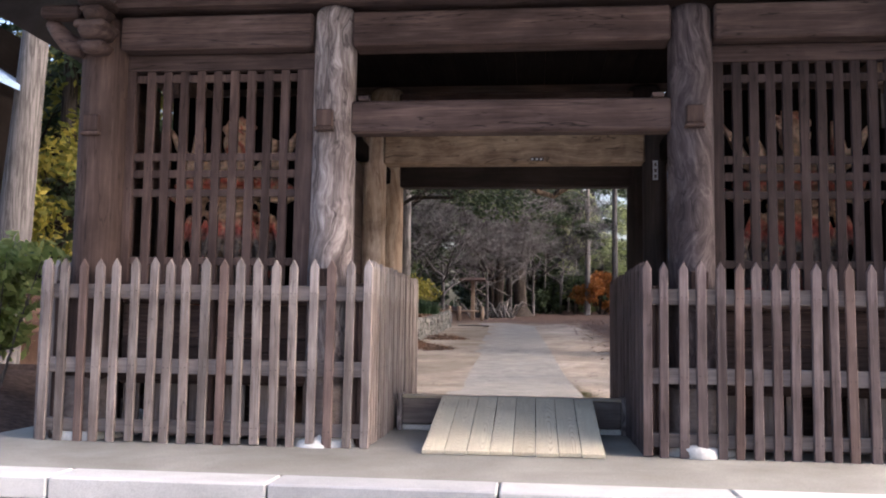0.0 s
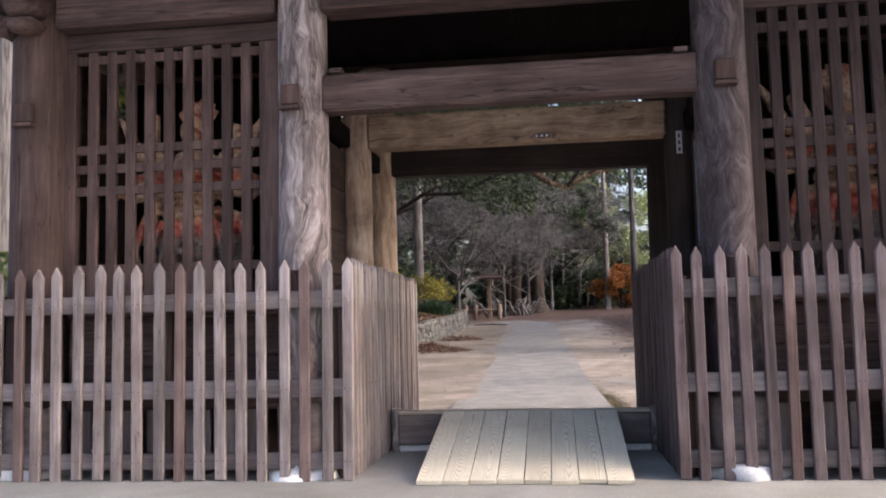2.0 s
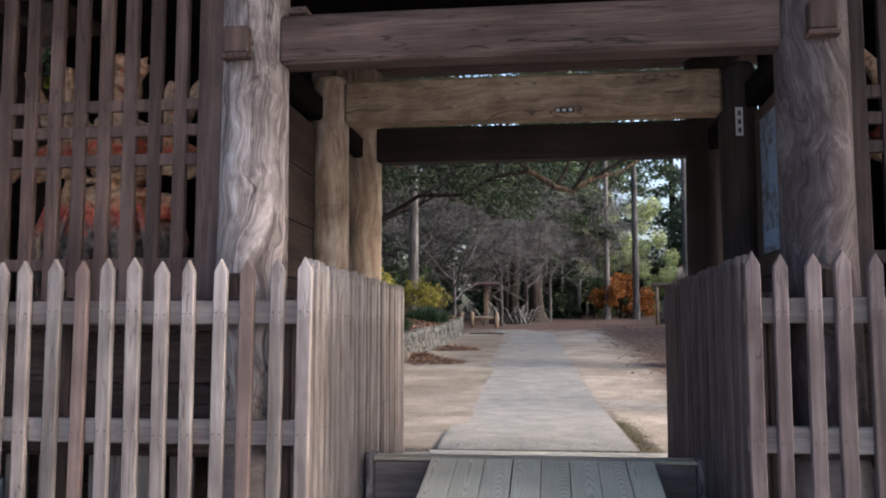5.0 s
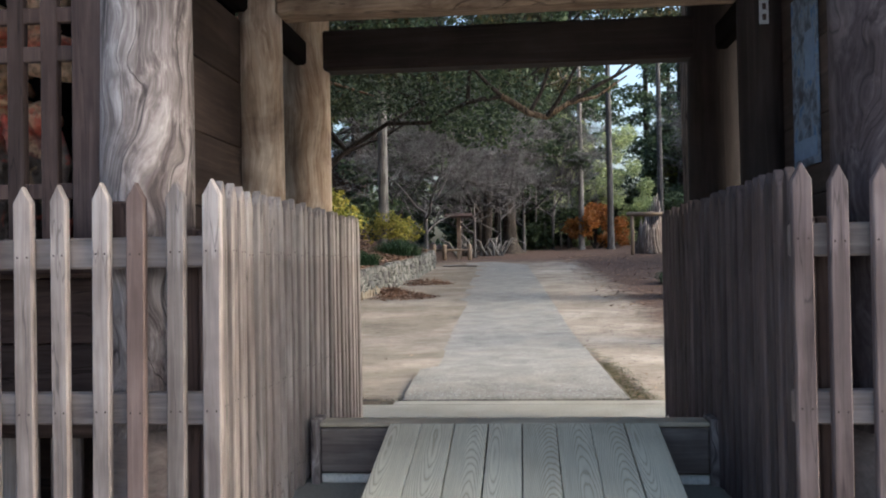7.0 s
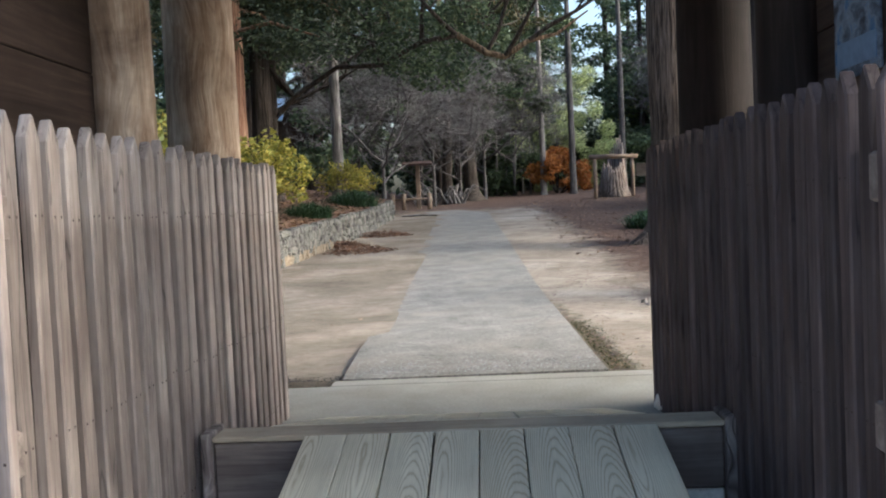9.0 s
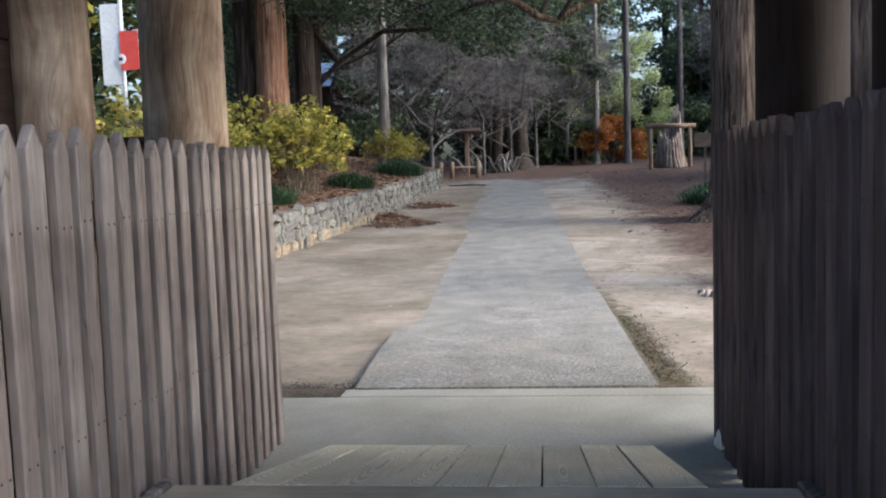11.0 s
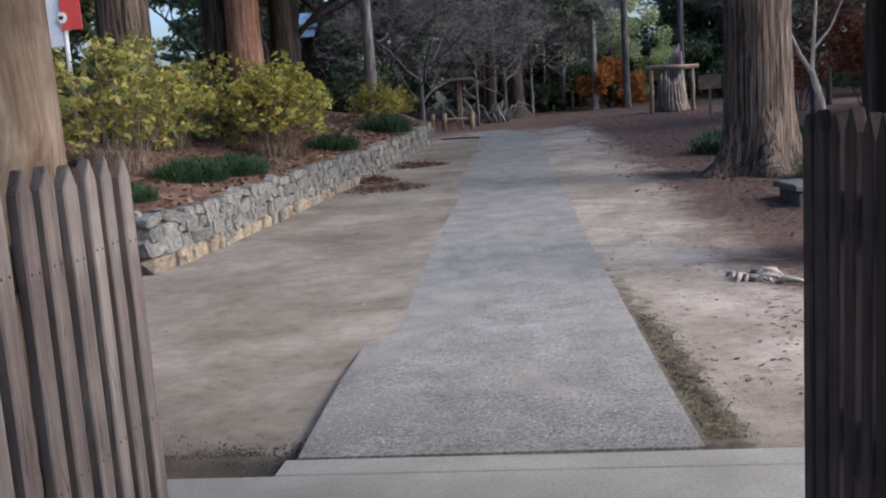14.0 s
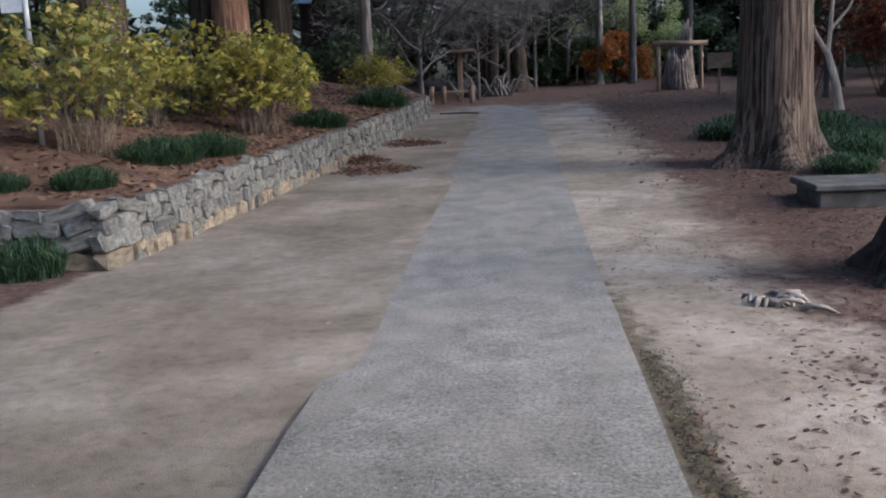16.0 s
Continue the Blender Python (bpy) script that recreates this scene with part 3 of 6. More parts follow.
def soil():
    """Pale trodden sand that turns to brown leaf litter in patches."""
    mat, nt, bsdf = nodes_of("sandy_soil")
    v, _ = coords(nt, (1, 1, 1), False)
    a = link_noise(nt, v, 0.55, 6, 0.6, 0.4)
    b = link_noise(nt, v, 9.0, 7, 0.7, 0.2)
    d = link_noise(nt, v, 90.0, 3, 0.6)
    e = link_noise(nt, v, 2.3, 5, 0.6, 0.3)
    sand = ramp(nt, a, [(0.32, (0.145, 0.119, 0.09)), (0.5, (0.21, 0.178, 0.14)), (0.68, (0.295, 0.258, 0.212))])
    sand = mixc(nt, 0.9, sand, ramp(nt, e, [(0.34, (0.86, 0.84, 0.82)), (0.5, (1, 0.995, 0.99)), (0.64, (1.14, 1.14, 1.13))]), "MULTIPLY")
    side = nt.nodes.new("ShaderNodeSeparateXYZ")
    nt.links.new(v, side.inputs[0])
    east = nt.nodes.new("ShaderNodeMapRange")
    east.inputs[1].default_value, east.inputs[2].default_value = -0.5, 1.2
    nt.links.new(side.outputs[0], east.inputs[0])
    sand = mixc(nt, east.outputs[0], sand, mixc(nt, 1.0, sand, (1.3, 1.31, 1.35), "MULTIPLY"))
    crumbs = ramp(nt, link_noise(nt, scaled(nt, v, (1, 1.3, 1)), 4.2, 9, 0.82, 0.3), [(0.57, (0, 0, 0)), (0.63, (1, 1, 1))])
    spread = nt.nodes.new("ShaderNodeMath")
    spread.operation = "MULTIPLY"
    nt.links.new(crumbs, spread.inputs[0])
    nt.links.new(east.outputs[0], spread.inputs[1])
    sand = mixc(nt, spread.outputs[0], sand, (0.12, 0.088, 0.07))
    sand = mixc(nt, 0.8, sand, ramp(nt, b, [(0.3, (0.7, 0.66, 0.62)), (0.5, (1, 1, 1)), (0.75, (1.14, 1.13, 1.12))]), "MULTIPLY")
    sand = mixc(nt, 0.5, sand, ramp(nt, d, [(0.3, (0.75, 0.74, 0.72)), (0.6, (1.08, 1.08, 1.08))]), "MULTIPLY")
    litter = ramp(nt, b, [(0.3, (0.04, 0.026, 0.021)), (0.5, (0.088, 0.058, 0.045)), (0.7, (0.165, 0.112, 0.085))])
    sep = nt.nodes.new("ShaderNodeSeparateXYZ")
    nt.links.new(v, sep.inputs[0])
    rx = nt.nodes.new("ShaderNodeMapRange")
    rx.inputs[1].default_value, rx.inputs[2].default_value = 1.6, 4.4
    nt.links.new(sep.outputs[0], rx.inputs[0])
    ry = nt.nodes.new("ShaderNodeMapRange")
    ry.inputs[1].default_value, ry.inputs[2].default_value = 32, 50
    nt.links.new(sep.outputs[1], ry.inputs[0])
    mx = nt.nodes.new("ShaderNodeMath")
    mx.operation = "MAXIMUM"
    nt.links.new(rx.outputs[0], mx.inputs[0])
    nt.links.new(ry.outputs[0], mx.inputs[1])
    lx = nt.nodes.new("ShaderNodeMapRange")
    lx.inputs[1].default_value, lx.inputs[2].default_value = -4.6, -5.2
    nt.links.new(sep.outputs[0], lx.inputs[0])
    mx2 = nt.nodes.new("ShaderNodeMath")
    mx2.operation = "MAXIMUM"
    nt.links.new(mx.outputs[0], mx2.inputs[0])
    nt.links.new(lx.outputs[0], mx2.inputs[1])
    add = nt.nodes.new("ShaderNodeMath")
    add.operation = "ADD"
    nt.links.new(mx2.outputs[0], add.inputs[0])
    nt.links.new(link_noise(nt, v, 1.3, 6, 0.7, 0.5), add.inputs[1])
    mask = ramp(nt, add.outputs[0], [(0.72, (0, 0, 0)), (1.0, (1, 1, 1))])
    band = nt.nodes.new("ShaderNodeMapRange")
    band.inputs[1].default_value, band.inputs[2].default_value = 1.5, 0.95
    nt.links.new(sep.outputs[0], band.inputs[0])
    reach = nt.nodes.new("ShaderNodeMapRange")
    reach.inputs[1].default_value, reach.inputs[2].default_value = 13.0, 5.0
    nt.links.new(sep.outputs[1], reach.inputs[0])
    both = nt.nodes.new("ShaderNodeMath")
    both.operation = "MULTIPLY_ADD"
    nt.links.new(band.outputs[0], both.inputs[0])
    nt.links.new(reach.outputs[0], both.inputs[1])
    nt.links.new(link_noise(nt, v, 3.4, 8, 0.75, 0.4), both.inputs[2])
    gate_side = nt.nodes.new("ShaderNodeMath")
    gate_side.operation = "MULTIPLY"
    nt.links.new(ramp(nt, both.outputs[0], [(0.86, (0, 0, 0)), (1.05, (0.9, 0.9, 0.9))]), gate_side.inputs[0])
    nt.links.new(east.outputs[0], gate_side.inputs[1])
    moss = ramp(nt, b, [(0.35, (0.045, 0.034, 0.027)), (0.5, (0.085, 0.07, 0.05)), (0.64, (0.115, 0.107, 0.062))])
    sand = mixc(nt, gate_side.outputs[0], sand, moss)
    # Unseen forecourt, coloured pale to bounce light up into the gate.
    bounce = nt.nodes.new("ShaderNodeMapRange")
    bounce.inputs[1].default_value, bounce.inputs[2].default_value = -1.8, -2.4
    nt.links.new(sep.outputs[1], bounce.inputs[0])
    gravel = mixc(nt, 1.0, (0.44, 0.42, 0.39), ramp(nt, d, [(0.3, (0.7, 0.7, 0.7)), (0.6, (1.1, 1.1, 1.1))]), "MULTIPLY")
    nt.links.new(mixc(nt, bounce.outputs[0], mixc(nt, mask, sand, litter), gravel), bsdf.inputs["Base Color"])
    bsdf.inputs["Roughness"].default_value = 0.95
    bsdf.inputs["Specular IOR Level"].default_value = 0.1
    bump(nt, bsdf, mixc(nt, 0.5, b, d), 0.6, 0.03)
    return mat


M_SOIL = soil()
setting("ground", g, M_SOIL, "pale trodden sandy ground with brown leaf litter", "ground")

# the gate's floor, its granite edge and the garden path
g = Geo()
g.box(-4.75, 4.75, -1.38, 4.2, -0.15, 0.0, 0.01)
g.box(-1.1, 4.75, 4.204, 4.41, -0.15, 0.0, 0.01)
setting("floor", g, M_FLOOR, "smooth pale concrete floor under the gate", "floor")
kerb = thing("kerb", "white granite edging blocks along the gate floor", "kerb", kind="structure")
for k in range(7):
    g = Geo()
    x = -4.55 + 1.52 * k
    g.box(x + 0.006, x + 1.514, -1.75, -1.384, -0.15, 0.004, 0.012)
    part("kerb_stone", g, M_KERB, kerb)

PATH_L = [(-1.03, 4.4), (-1.09, 5.4), (-1.24, 9.4), (-1.42, 14), (-1.55, 22), (-1.72, 30), (-1.9, 34.4), (-4.6, 37.2)]
PATH_R = [(1.02, 4.402), (1.0, 5.4), (0.94, 9.4), (0.82, 15), (0.66, 22), (0.42, 30), (0.28, 35.2), (-1.2, 39.0)]


def along(rows, n):
    out = []
    for (x0, y0), (x1, y1) in zip(rows, rows[1:]):
        m = max(1, int((y1 - y0) / n))
        out += [(x0 + (x1 - x0) * k / m, y0 + (y1 - y0) * k / m) for k in range(m)]
    return out + [rows[-1]]


g = Geo()
left, right = along(PATH_L, 0.5), along(PATH_R, 0.5)
count = min(len(left), len(right))
top = []
for k in range(count):
    (xl, yl), (xr, yr) = left[k * (len(left) - 1) // (count - 1)], right[k * (len(right) - 1) // (count - 1)]
    row = []
    for x, y, dz in ((xl, yl, -0.12), (xl + 0.012 * noise.noise((yl * 2.7, 0, 0)), yl, 0.012 if yl < 6.2 else -0.004), (xr + 0.014 * noise.noise((yr * 2.7, 3, 0)), yr, 0.018), (xr, yr, -0.12)):
        row.append(len(g.v))
        g.v.append((x, y, rise(y) + dz))
    top.append(row)
for a, b in zip(top, top[1:]):
    for k in range(3):
        g.face((a[k], a[k + 1], b[k + 1], b[k]))
g.face((top[0][0], top[0][3], top[0][2], top[0][1]))
setting("path", g, M_CONC, "worn grey concrete garden path running uphill", "path")

# ---- picket fences ----
FENCE_H = 1.62


M_NAIL = mottled("rusty_nail", [(0.3, (0.02, 0.014, 0.012)), (0.6, (0.045, 0.03, 0.025)), (0.8, (0.08, 0.05, 0.04))], 30, 90, 0.1, 0.6)


def picket_mesh(name, h, w, d, tip=0.07):
    g = Geo()
    c = 0.006
    ring = [(-w / 2, 0), (w / 2, 0), (w / 2, h - tip), (0, h), (-w / 2, h - tip)]
    inner = [(-w / 2 + c, c), (w / 2 - c, c), (w / 2 - c, h - tip - c * 0.3), (0, h - c), (-w / 2 + c, h - tip - c * 0.3)]
    for pts, y in ((inner, -d / 2), (ring, -d / 2 + c), (ring, d / 2 - c), (inner, d / 2)):
        for x, z in pts:
            g.v.append((x, y, z))
    for lay in range(3):
        for k in range(5):
            j = (k + 1) % 5
            g.face((lay * 5 + k, lay * 5 + j, lay * 5 + 5 + j, lay * 5 + 5 + k))
    g.face((4, 3, 2, 1, 0))
    g.face((15, 16, 17, 18, 19))
    plain = len(g.f)
    for z in (1.32, 0.66, 0.14):
        for x in (-0.02, 0.02):
            i = len(g.v)
            g.v += [(x - 0.004, -d / 2 - 0.0005, z - 0.004), (x + 0.004, -d / 2 - 0.0005, z - 0.004), (x + 0.004, -d / 2 - 0.0005, z + 0.004), (x - 0.004, -d / 2 - 0.0005, z + 0.004), (x, -d / 2 - 0.003, z)]
            for k in range(4):
                g.face((i + k, i + (k + 1) % 4, i + 4))
    me = g.mesh(name, M_PICKET)
    me.materials.append(M_NAIL)
    for p in me.polygons[plain:]:
        p.material_index = 1
    return me


ME_PICKET = picket_mesh("picket", FENCE_H, 0.078, 0.04)
M_RUST = wood("brown_picket_wood", (0.07, 0.048, 0.042), (0.15, 0.108, 0.096), (0.24, 0.18, 0.162), "z", 1.0, 0.85, 0.5, 0.1)
ME_PICKETB = picket_mesh("picket", FENCE_H, 0.078, 0.04)
ME_PICKETB.materials[0] = M_RUST
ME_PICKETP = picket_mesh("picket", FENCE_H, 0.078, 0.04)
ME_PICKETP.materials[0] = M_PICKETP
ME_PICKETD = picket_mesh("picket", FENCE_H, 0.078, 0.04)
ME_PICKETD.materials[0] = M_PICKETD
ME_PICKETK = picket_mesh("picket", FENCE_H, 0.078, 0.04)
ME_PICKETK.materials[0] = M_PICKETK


def put_piece(name, me, parent, m):
    ob = new(name, me)
    ob.parent = parent
    ob.matrix_basis = m
    return ob


def fence(label, x0, y0, x1, y1, n, side, pitch_jit=0.01, brown=(), plain=ME_PICKET):
    """Pickets from one end to the other, nailed on the front of three rails; side is where the rails lie."""
    rng = random.Random(int(abs(x0 * 77) + abs(y1 * 31) + n))
    f = thing("picket_fence", label, "fence", group="fences of the gate")
    turn = math.degrees(math.atan2(y1 - y0, x1 - x0))
    L = math.hypot(x1 - x0, y1 - y0)
    base = pose(x0, y0, 0, 0, 0, turn)
    for k in range(n):
        s = L * k / (n - 1)
        me = ME_PICKETB if k in brown else plain
        m = base @ pose(s + rng.uniform(-pitch_jit, pitch_jit), rng.uniform(-0.003, 0.003), rng.uniform(-0.012, 0.012), rng.uniform(-0.25, 0.25), rng.uniform(-0.5, 0.5), rng.uniform(-1.5, 1.5))
        m = m @ Matrix.Diagonal((rng.uniform(0.92, 1.06), 1, 1, 1))
        put_piece("picket", me, f, m)
    for za, zb in ((1.257, 1.389), (0.598, 0.732), (0.079, 0.196)):
        g = Geo().box(-0.02, L + 0.02, side * 0.06 - 0.034, side * 0.06 + 0.034, za, zb, 0.008, base)
        part("rail", g, M_RAIL if abs(x1 - x0) > abs(y1 - y0) else M_RAILY, f)
    for s in [0.05] + [L * q for q in (0.5,)] + [L - 0.05]:
        g = Geo().box(s - 0.045, s + 0.045, side * 0.145 - 0.045, side * 0.145 + 0.045, 0, 1.42, 0.008, base)
        part("post", g, M_DARKZ, f)
    return f


fence("weathered grey picket fence before the lattice room", -4.11, 0, -1.2, 0, 19, 1, 0.012, (2, 10, 16))
fence("dark weathered picket fence before the lattice room, shade in its colour", 1.165, 0, 4.18, 0, 21, 1, 0.012, (5, 11, 15), ME_PICKETD)
fence("weathered picket fence lining the passage, coloured pale as lit", -1.2, 0.11, -1.2, 3.2, 25, 1, 0.006, (), ME_PICKETP)
fence("weathered picket fence lining the passage, coloured dark as shaded", 1.165, 3.2, 1.165, 0.11, 25, 1, 0.006, (), ME_PICKETK)
fence("short end of the weathered picket fence", -4.21, 2.4, -4.21, 0.12, 13, 1, 0.01)
fence("short end of the weathered picket fence", 4.27, 0.12, 4.27, 2.4, 13, 1, 0.01)

# ---- threshold and the two plank ramps ----
sill = thing("threshold", "thick dark timber threshold between the middle posts", "threshold")
g = Geo().box(-1.09, 1.1, 1.42, 1.57, 0.06, 0.322, 0.012)
part("beam", g, M_RAIL, sill)
part("top_board", Geo().box(-1.09, 1.1, 1.41, 1.58, 0.326, 0.352, 0.006), M_SILLTOP, sill, "pale worn top board")
for sx in (-1.115, 1.125):
    g = Geo().box(sx - 0.025, sx + 0.025, 1.4, 1.6, 0.0, 0.37, 0.006)
    part("end_block", g, M_POST, sill)
g = Geo().box(-1.09, 1.1, 1.44, 1.56, 0.0, 0.056, 0.01)
part("base_stone", g, M_PLASTER, sill)


def plank_ramp(label, y0, z0, y1, z1, x0=-0.685, count=8):
    r = thing("plank_ramp", label, "ramp", group="plank ramps of the gate")
    rng = random.Random(7)
    L = math.hypot(y1 - y0, z1 - z0)
    tilt = math.degrees(math.atan2(z1 - z0, abs(y1 - y0)))
    back = 180 if y1 < y0 else 0
    w = 1.5 / 8
    for k in range(count):
        x = x0 + w * k
        m = pose(x + w / 2, y0, z0, 0, 0, back + rng.uniform(-0.15, 0.15)) @ pose(0, 0, 0, tilt)
        g = Geo().box(-w / 2 + 0.0025, w / 2 - 0.0025, rng.uniform(-0.015, 0.015), L, 0.0, 0.034, 0.004)
        ob = part("plank", g, M_PLANK, r)
        ob.matrix_basis = m
    for x in (x0 + 0.135, x0 + w * count / 2, x0 + w * count - 0.135):
        g = Geo().box(-0.04, 0.04, 0.25, L - 0.12, -0.09, -0.001, 0.004)
        ob = part("bearer", g, M_BEAMY, r)
        ob.matrix_basis = pose(x, y0, z0, 0, 0, back) @ pose(0, 0, 0, tilt)
    return r


plank_ramp("pale weathered plank ramp up to the threshold", -0.17, 0.004, 1.405, 0.318)
plank_ramp("pale weathered plank ramp down from the threshold", 3.04, 0.004, 1.585, 0.318, -0.88, 9)

# ---- the gate ----
gate = thing("temple_gate", "old weathered timber temple gate with lattice rooms", "gate")


def column(x, y, r, top, mat, seed, label=""):
    g = Geo()
    prof = [(r * 1.04, 0.1), (r * 1.03, 0.6), (r, 1.6), (r * 0.99, 2.6), (r * 0.97, top - 0.12), (r * 0.93, top - 0.04), (r * 0.8, top)]
    rows = []
    for (ra, za), (rb, zb) in zip(prof, prof[1:]):
        m = max(1, int((zb - za) / 0.16))
        rows += [(ra + (rb - ra) * k / m, za + (zb - za) * k / m) for k in range(m)]
    rows.append(prof[-1])
    g.lathe(rows, 28, Matrix.Translation((x, y, 0)), 0.05, seed)
    part("column", g, mat, gate, label)
    q = 1.35 if abs(x) > 3 else 1.75
    g = Geo().blob((x, y, 0.02), (r * q, r * q * 1.03, 0.15), 16, 0.3, seed)
    part("base_stone", g, M_PLASTER, gate, "pale rounded base stone")
    if y < 1:
        g = Geo().lathe([(r * 1.05, 0.1), (r * 1.1, 0.13), (r * 1.1, 0.5), (r * 1.06, 0.53), (r * 1.02, 0.56)], 28, Matrix.Translation((x, y, 0)), 0.04, seed + 2)
        part("column_foot", g, M_RAIL, gate, "pale grey repaired column foot")


column(-1.6, 0.3, 0.2, 3.96, M_POST, 1.0, "silvery weathered column with twisted grain")
column(1.6, 0.3, 0.2, 3.9, M_POSTD, 2.3, "dark grey weathered column with swirling grain, shade in its colour")
column(-3.83, 0.3, 0.22, 3.9, M_DARKZ, 3.1)
column(3.83, 0.3, 0.22, 3.9, M_DARKZ, 4.7)
column(-1.47, 1.62, 0.135, 3.1, M_POSTTAN, 5.2, "tan worn inner column")
column(1.48, 1.62, 0.135, 3.1, M_DIMZ, 6.4)
column(-3.83, 1.62, 0.15, 3.1, M_DARKZ, 6.9)
column(3.83, 1.62, 0.15, 3.1, M_DARKZ, 7.4)
column(-1.59, 3.1, 0.215, 3.96, M_POSTTAN, 8.2, "brown rear column with split bark-like face")
column(1.55, 3.1, 0.215, 3.96, M_DIMZ, 9.9)
column(-3.83, 3.1, 0.2, 3.9, M_POSTTAN, 10.4)
column(3.83, 3.1, 0.2, 3.9, M_DARKZ, 11.8)


def beam(x0, x1, y0, y1, z0, z1, mat=None, c=0.02, name="beam", label=""):
    part(name, Geo().box(x0, x1, y0, y1, z0, z1, c), mat or M_BEAM, gate, label)


# tie beams across the passage, head beams and the eave beam
beam(-1.43, 1.43, 0.2, 0.4, 2.785, 3.08, M_BEAM)
beam(-1.35, 1.36, 1.52, 1.72, 2.745, 3.06, M_BEAMTAN, label="tan inner tie beam with knots")
beam(-1.42, 1.4, 3.0, 3.2, 2.74, 3.05, M_DIMX)
for sx in (-1, 1):
    beam(min(sx * 1.36, sx * 1.26), max(sx * 1.36, sx * 1.26), 0.185, 0.4, 3.084, 3.12, c=0.004, name="wedge")
    beam(min(sx * 1.5, sx * 1.6), max(sx * 1.5, sx * 1.6), 0.44, 1.5, 2.76, 2.95, M_DIM)
    beam(min(sx * 1.5, sx * 1.6), max(sx * 1.5, sx * 1.6), 1.74, 2.9, 2.76, 2.95, M_DIM)
for y in (0.3, 3.1):
    for x0, x1 in ((-3.63, -1.79), (-1.42, 1.42), (1.79, 3.63)):
        beam(x0, x1, y - 0.15, y + 0.15, 3.585, 3.9)
    beam(-4.02, 4.02, y - 0.24, y + 0.2, 3.965, 4.19, c=0.03)
    beam(-4.3, 4.3, y - 0.1, y + 0.1, 4.194, 4.8, c=0.01, name="wall_board")
for sx in (-1, 1):
    for y0, y1 in ((0.5, 1.48), (1.78, 2.9)):
        beam(sx * 3.83 - 0.11, sx * 3.83 + 0.11, y0, y1, 3.585, 3.9, M_BEAMY)
    beam(sx * 3.83 - 0.16, sx * 3.83 + 0.16, -0.75, 3.9, 4.2, 4.42, M_BEAMY)

# pegs on the front columns
for x, z in ((-1.64, 2.9), (1.6, 2.9), (-3.83, 2.88), (3.83, 2.88), (-1.62, 1.47), (1.62, 1.47)):
    beam(x - 0.075, x + 0.075, 0.055, 0.16, z - 0.085, z + 0.075, M_DARKZ, 0.01, "peg")
    beam(x - 0.085, x + 0.085, 0.035, 0.15, z - 0.12, z - 0.09, M_DARKZ, 0.006, "peg")

# bracket blocks at the outer columns
for sx in (-1, 1):
    for zz, w, d, hh in ((3.5, 0.25, 0.26, 0.1), (3.62, 0.3, 0.34, 0.16), (3.8, 0.22, 0.3, 0.12), (3.93, 0.3, 0.42, 0.06)):
        g = Geo().blob((sx * 3.78, 0.0, zz + hh / 2), (w * 0.56, d * 0.56, hh * 0.62), 12, 0.1, zz)
        g.box(sx * 3.78 - w / 2, sx * 3.78 + w / 2, -d / 2, d / 2, zz + hh * 0.5, zz + hh, 0.025)
        part("bracket_block", g, M_BEAM, gate)
    beam(sx * 3.8 - 0.16, sx * 3.8 + 0.16, -0.22, 0.1, 3.995, 4.09, M_PICKET, 0.02, "bracket_cap", "pale worn bracket cap")
    beam(sx * 4.12 - 0.2, sx * 4.12 + 0.2, -0.06, 0.12, 3.84, 3.958, c=0.03, name="bracket_arm")
    g = Geo().tube([(sx * 3.94, 0.1, 3.58), (sx * 4.08, 0.1, 3.62), (sx * 4.2, 0.1, 3.74), (sx * 4.28, 0.1, 3.84)], [0.09, 0.1, 0.08, 0.06], 10)
    part("bracket_arm", g, M_BEAM, gate)

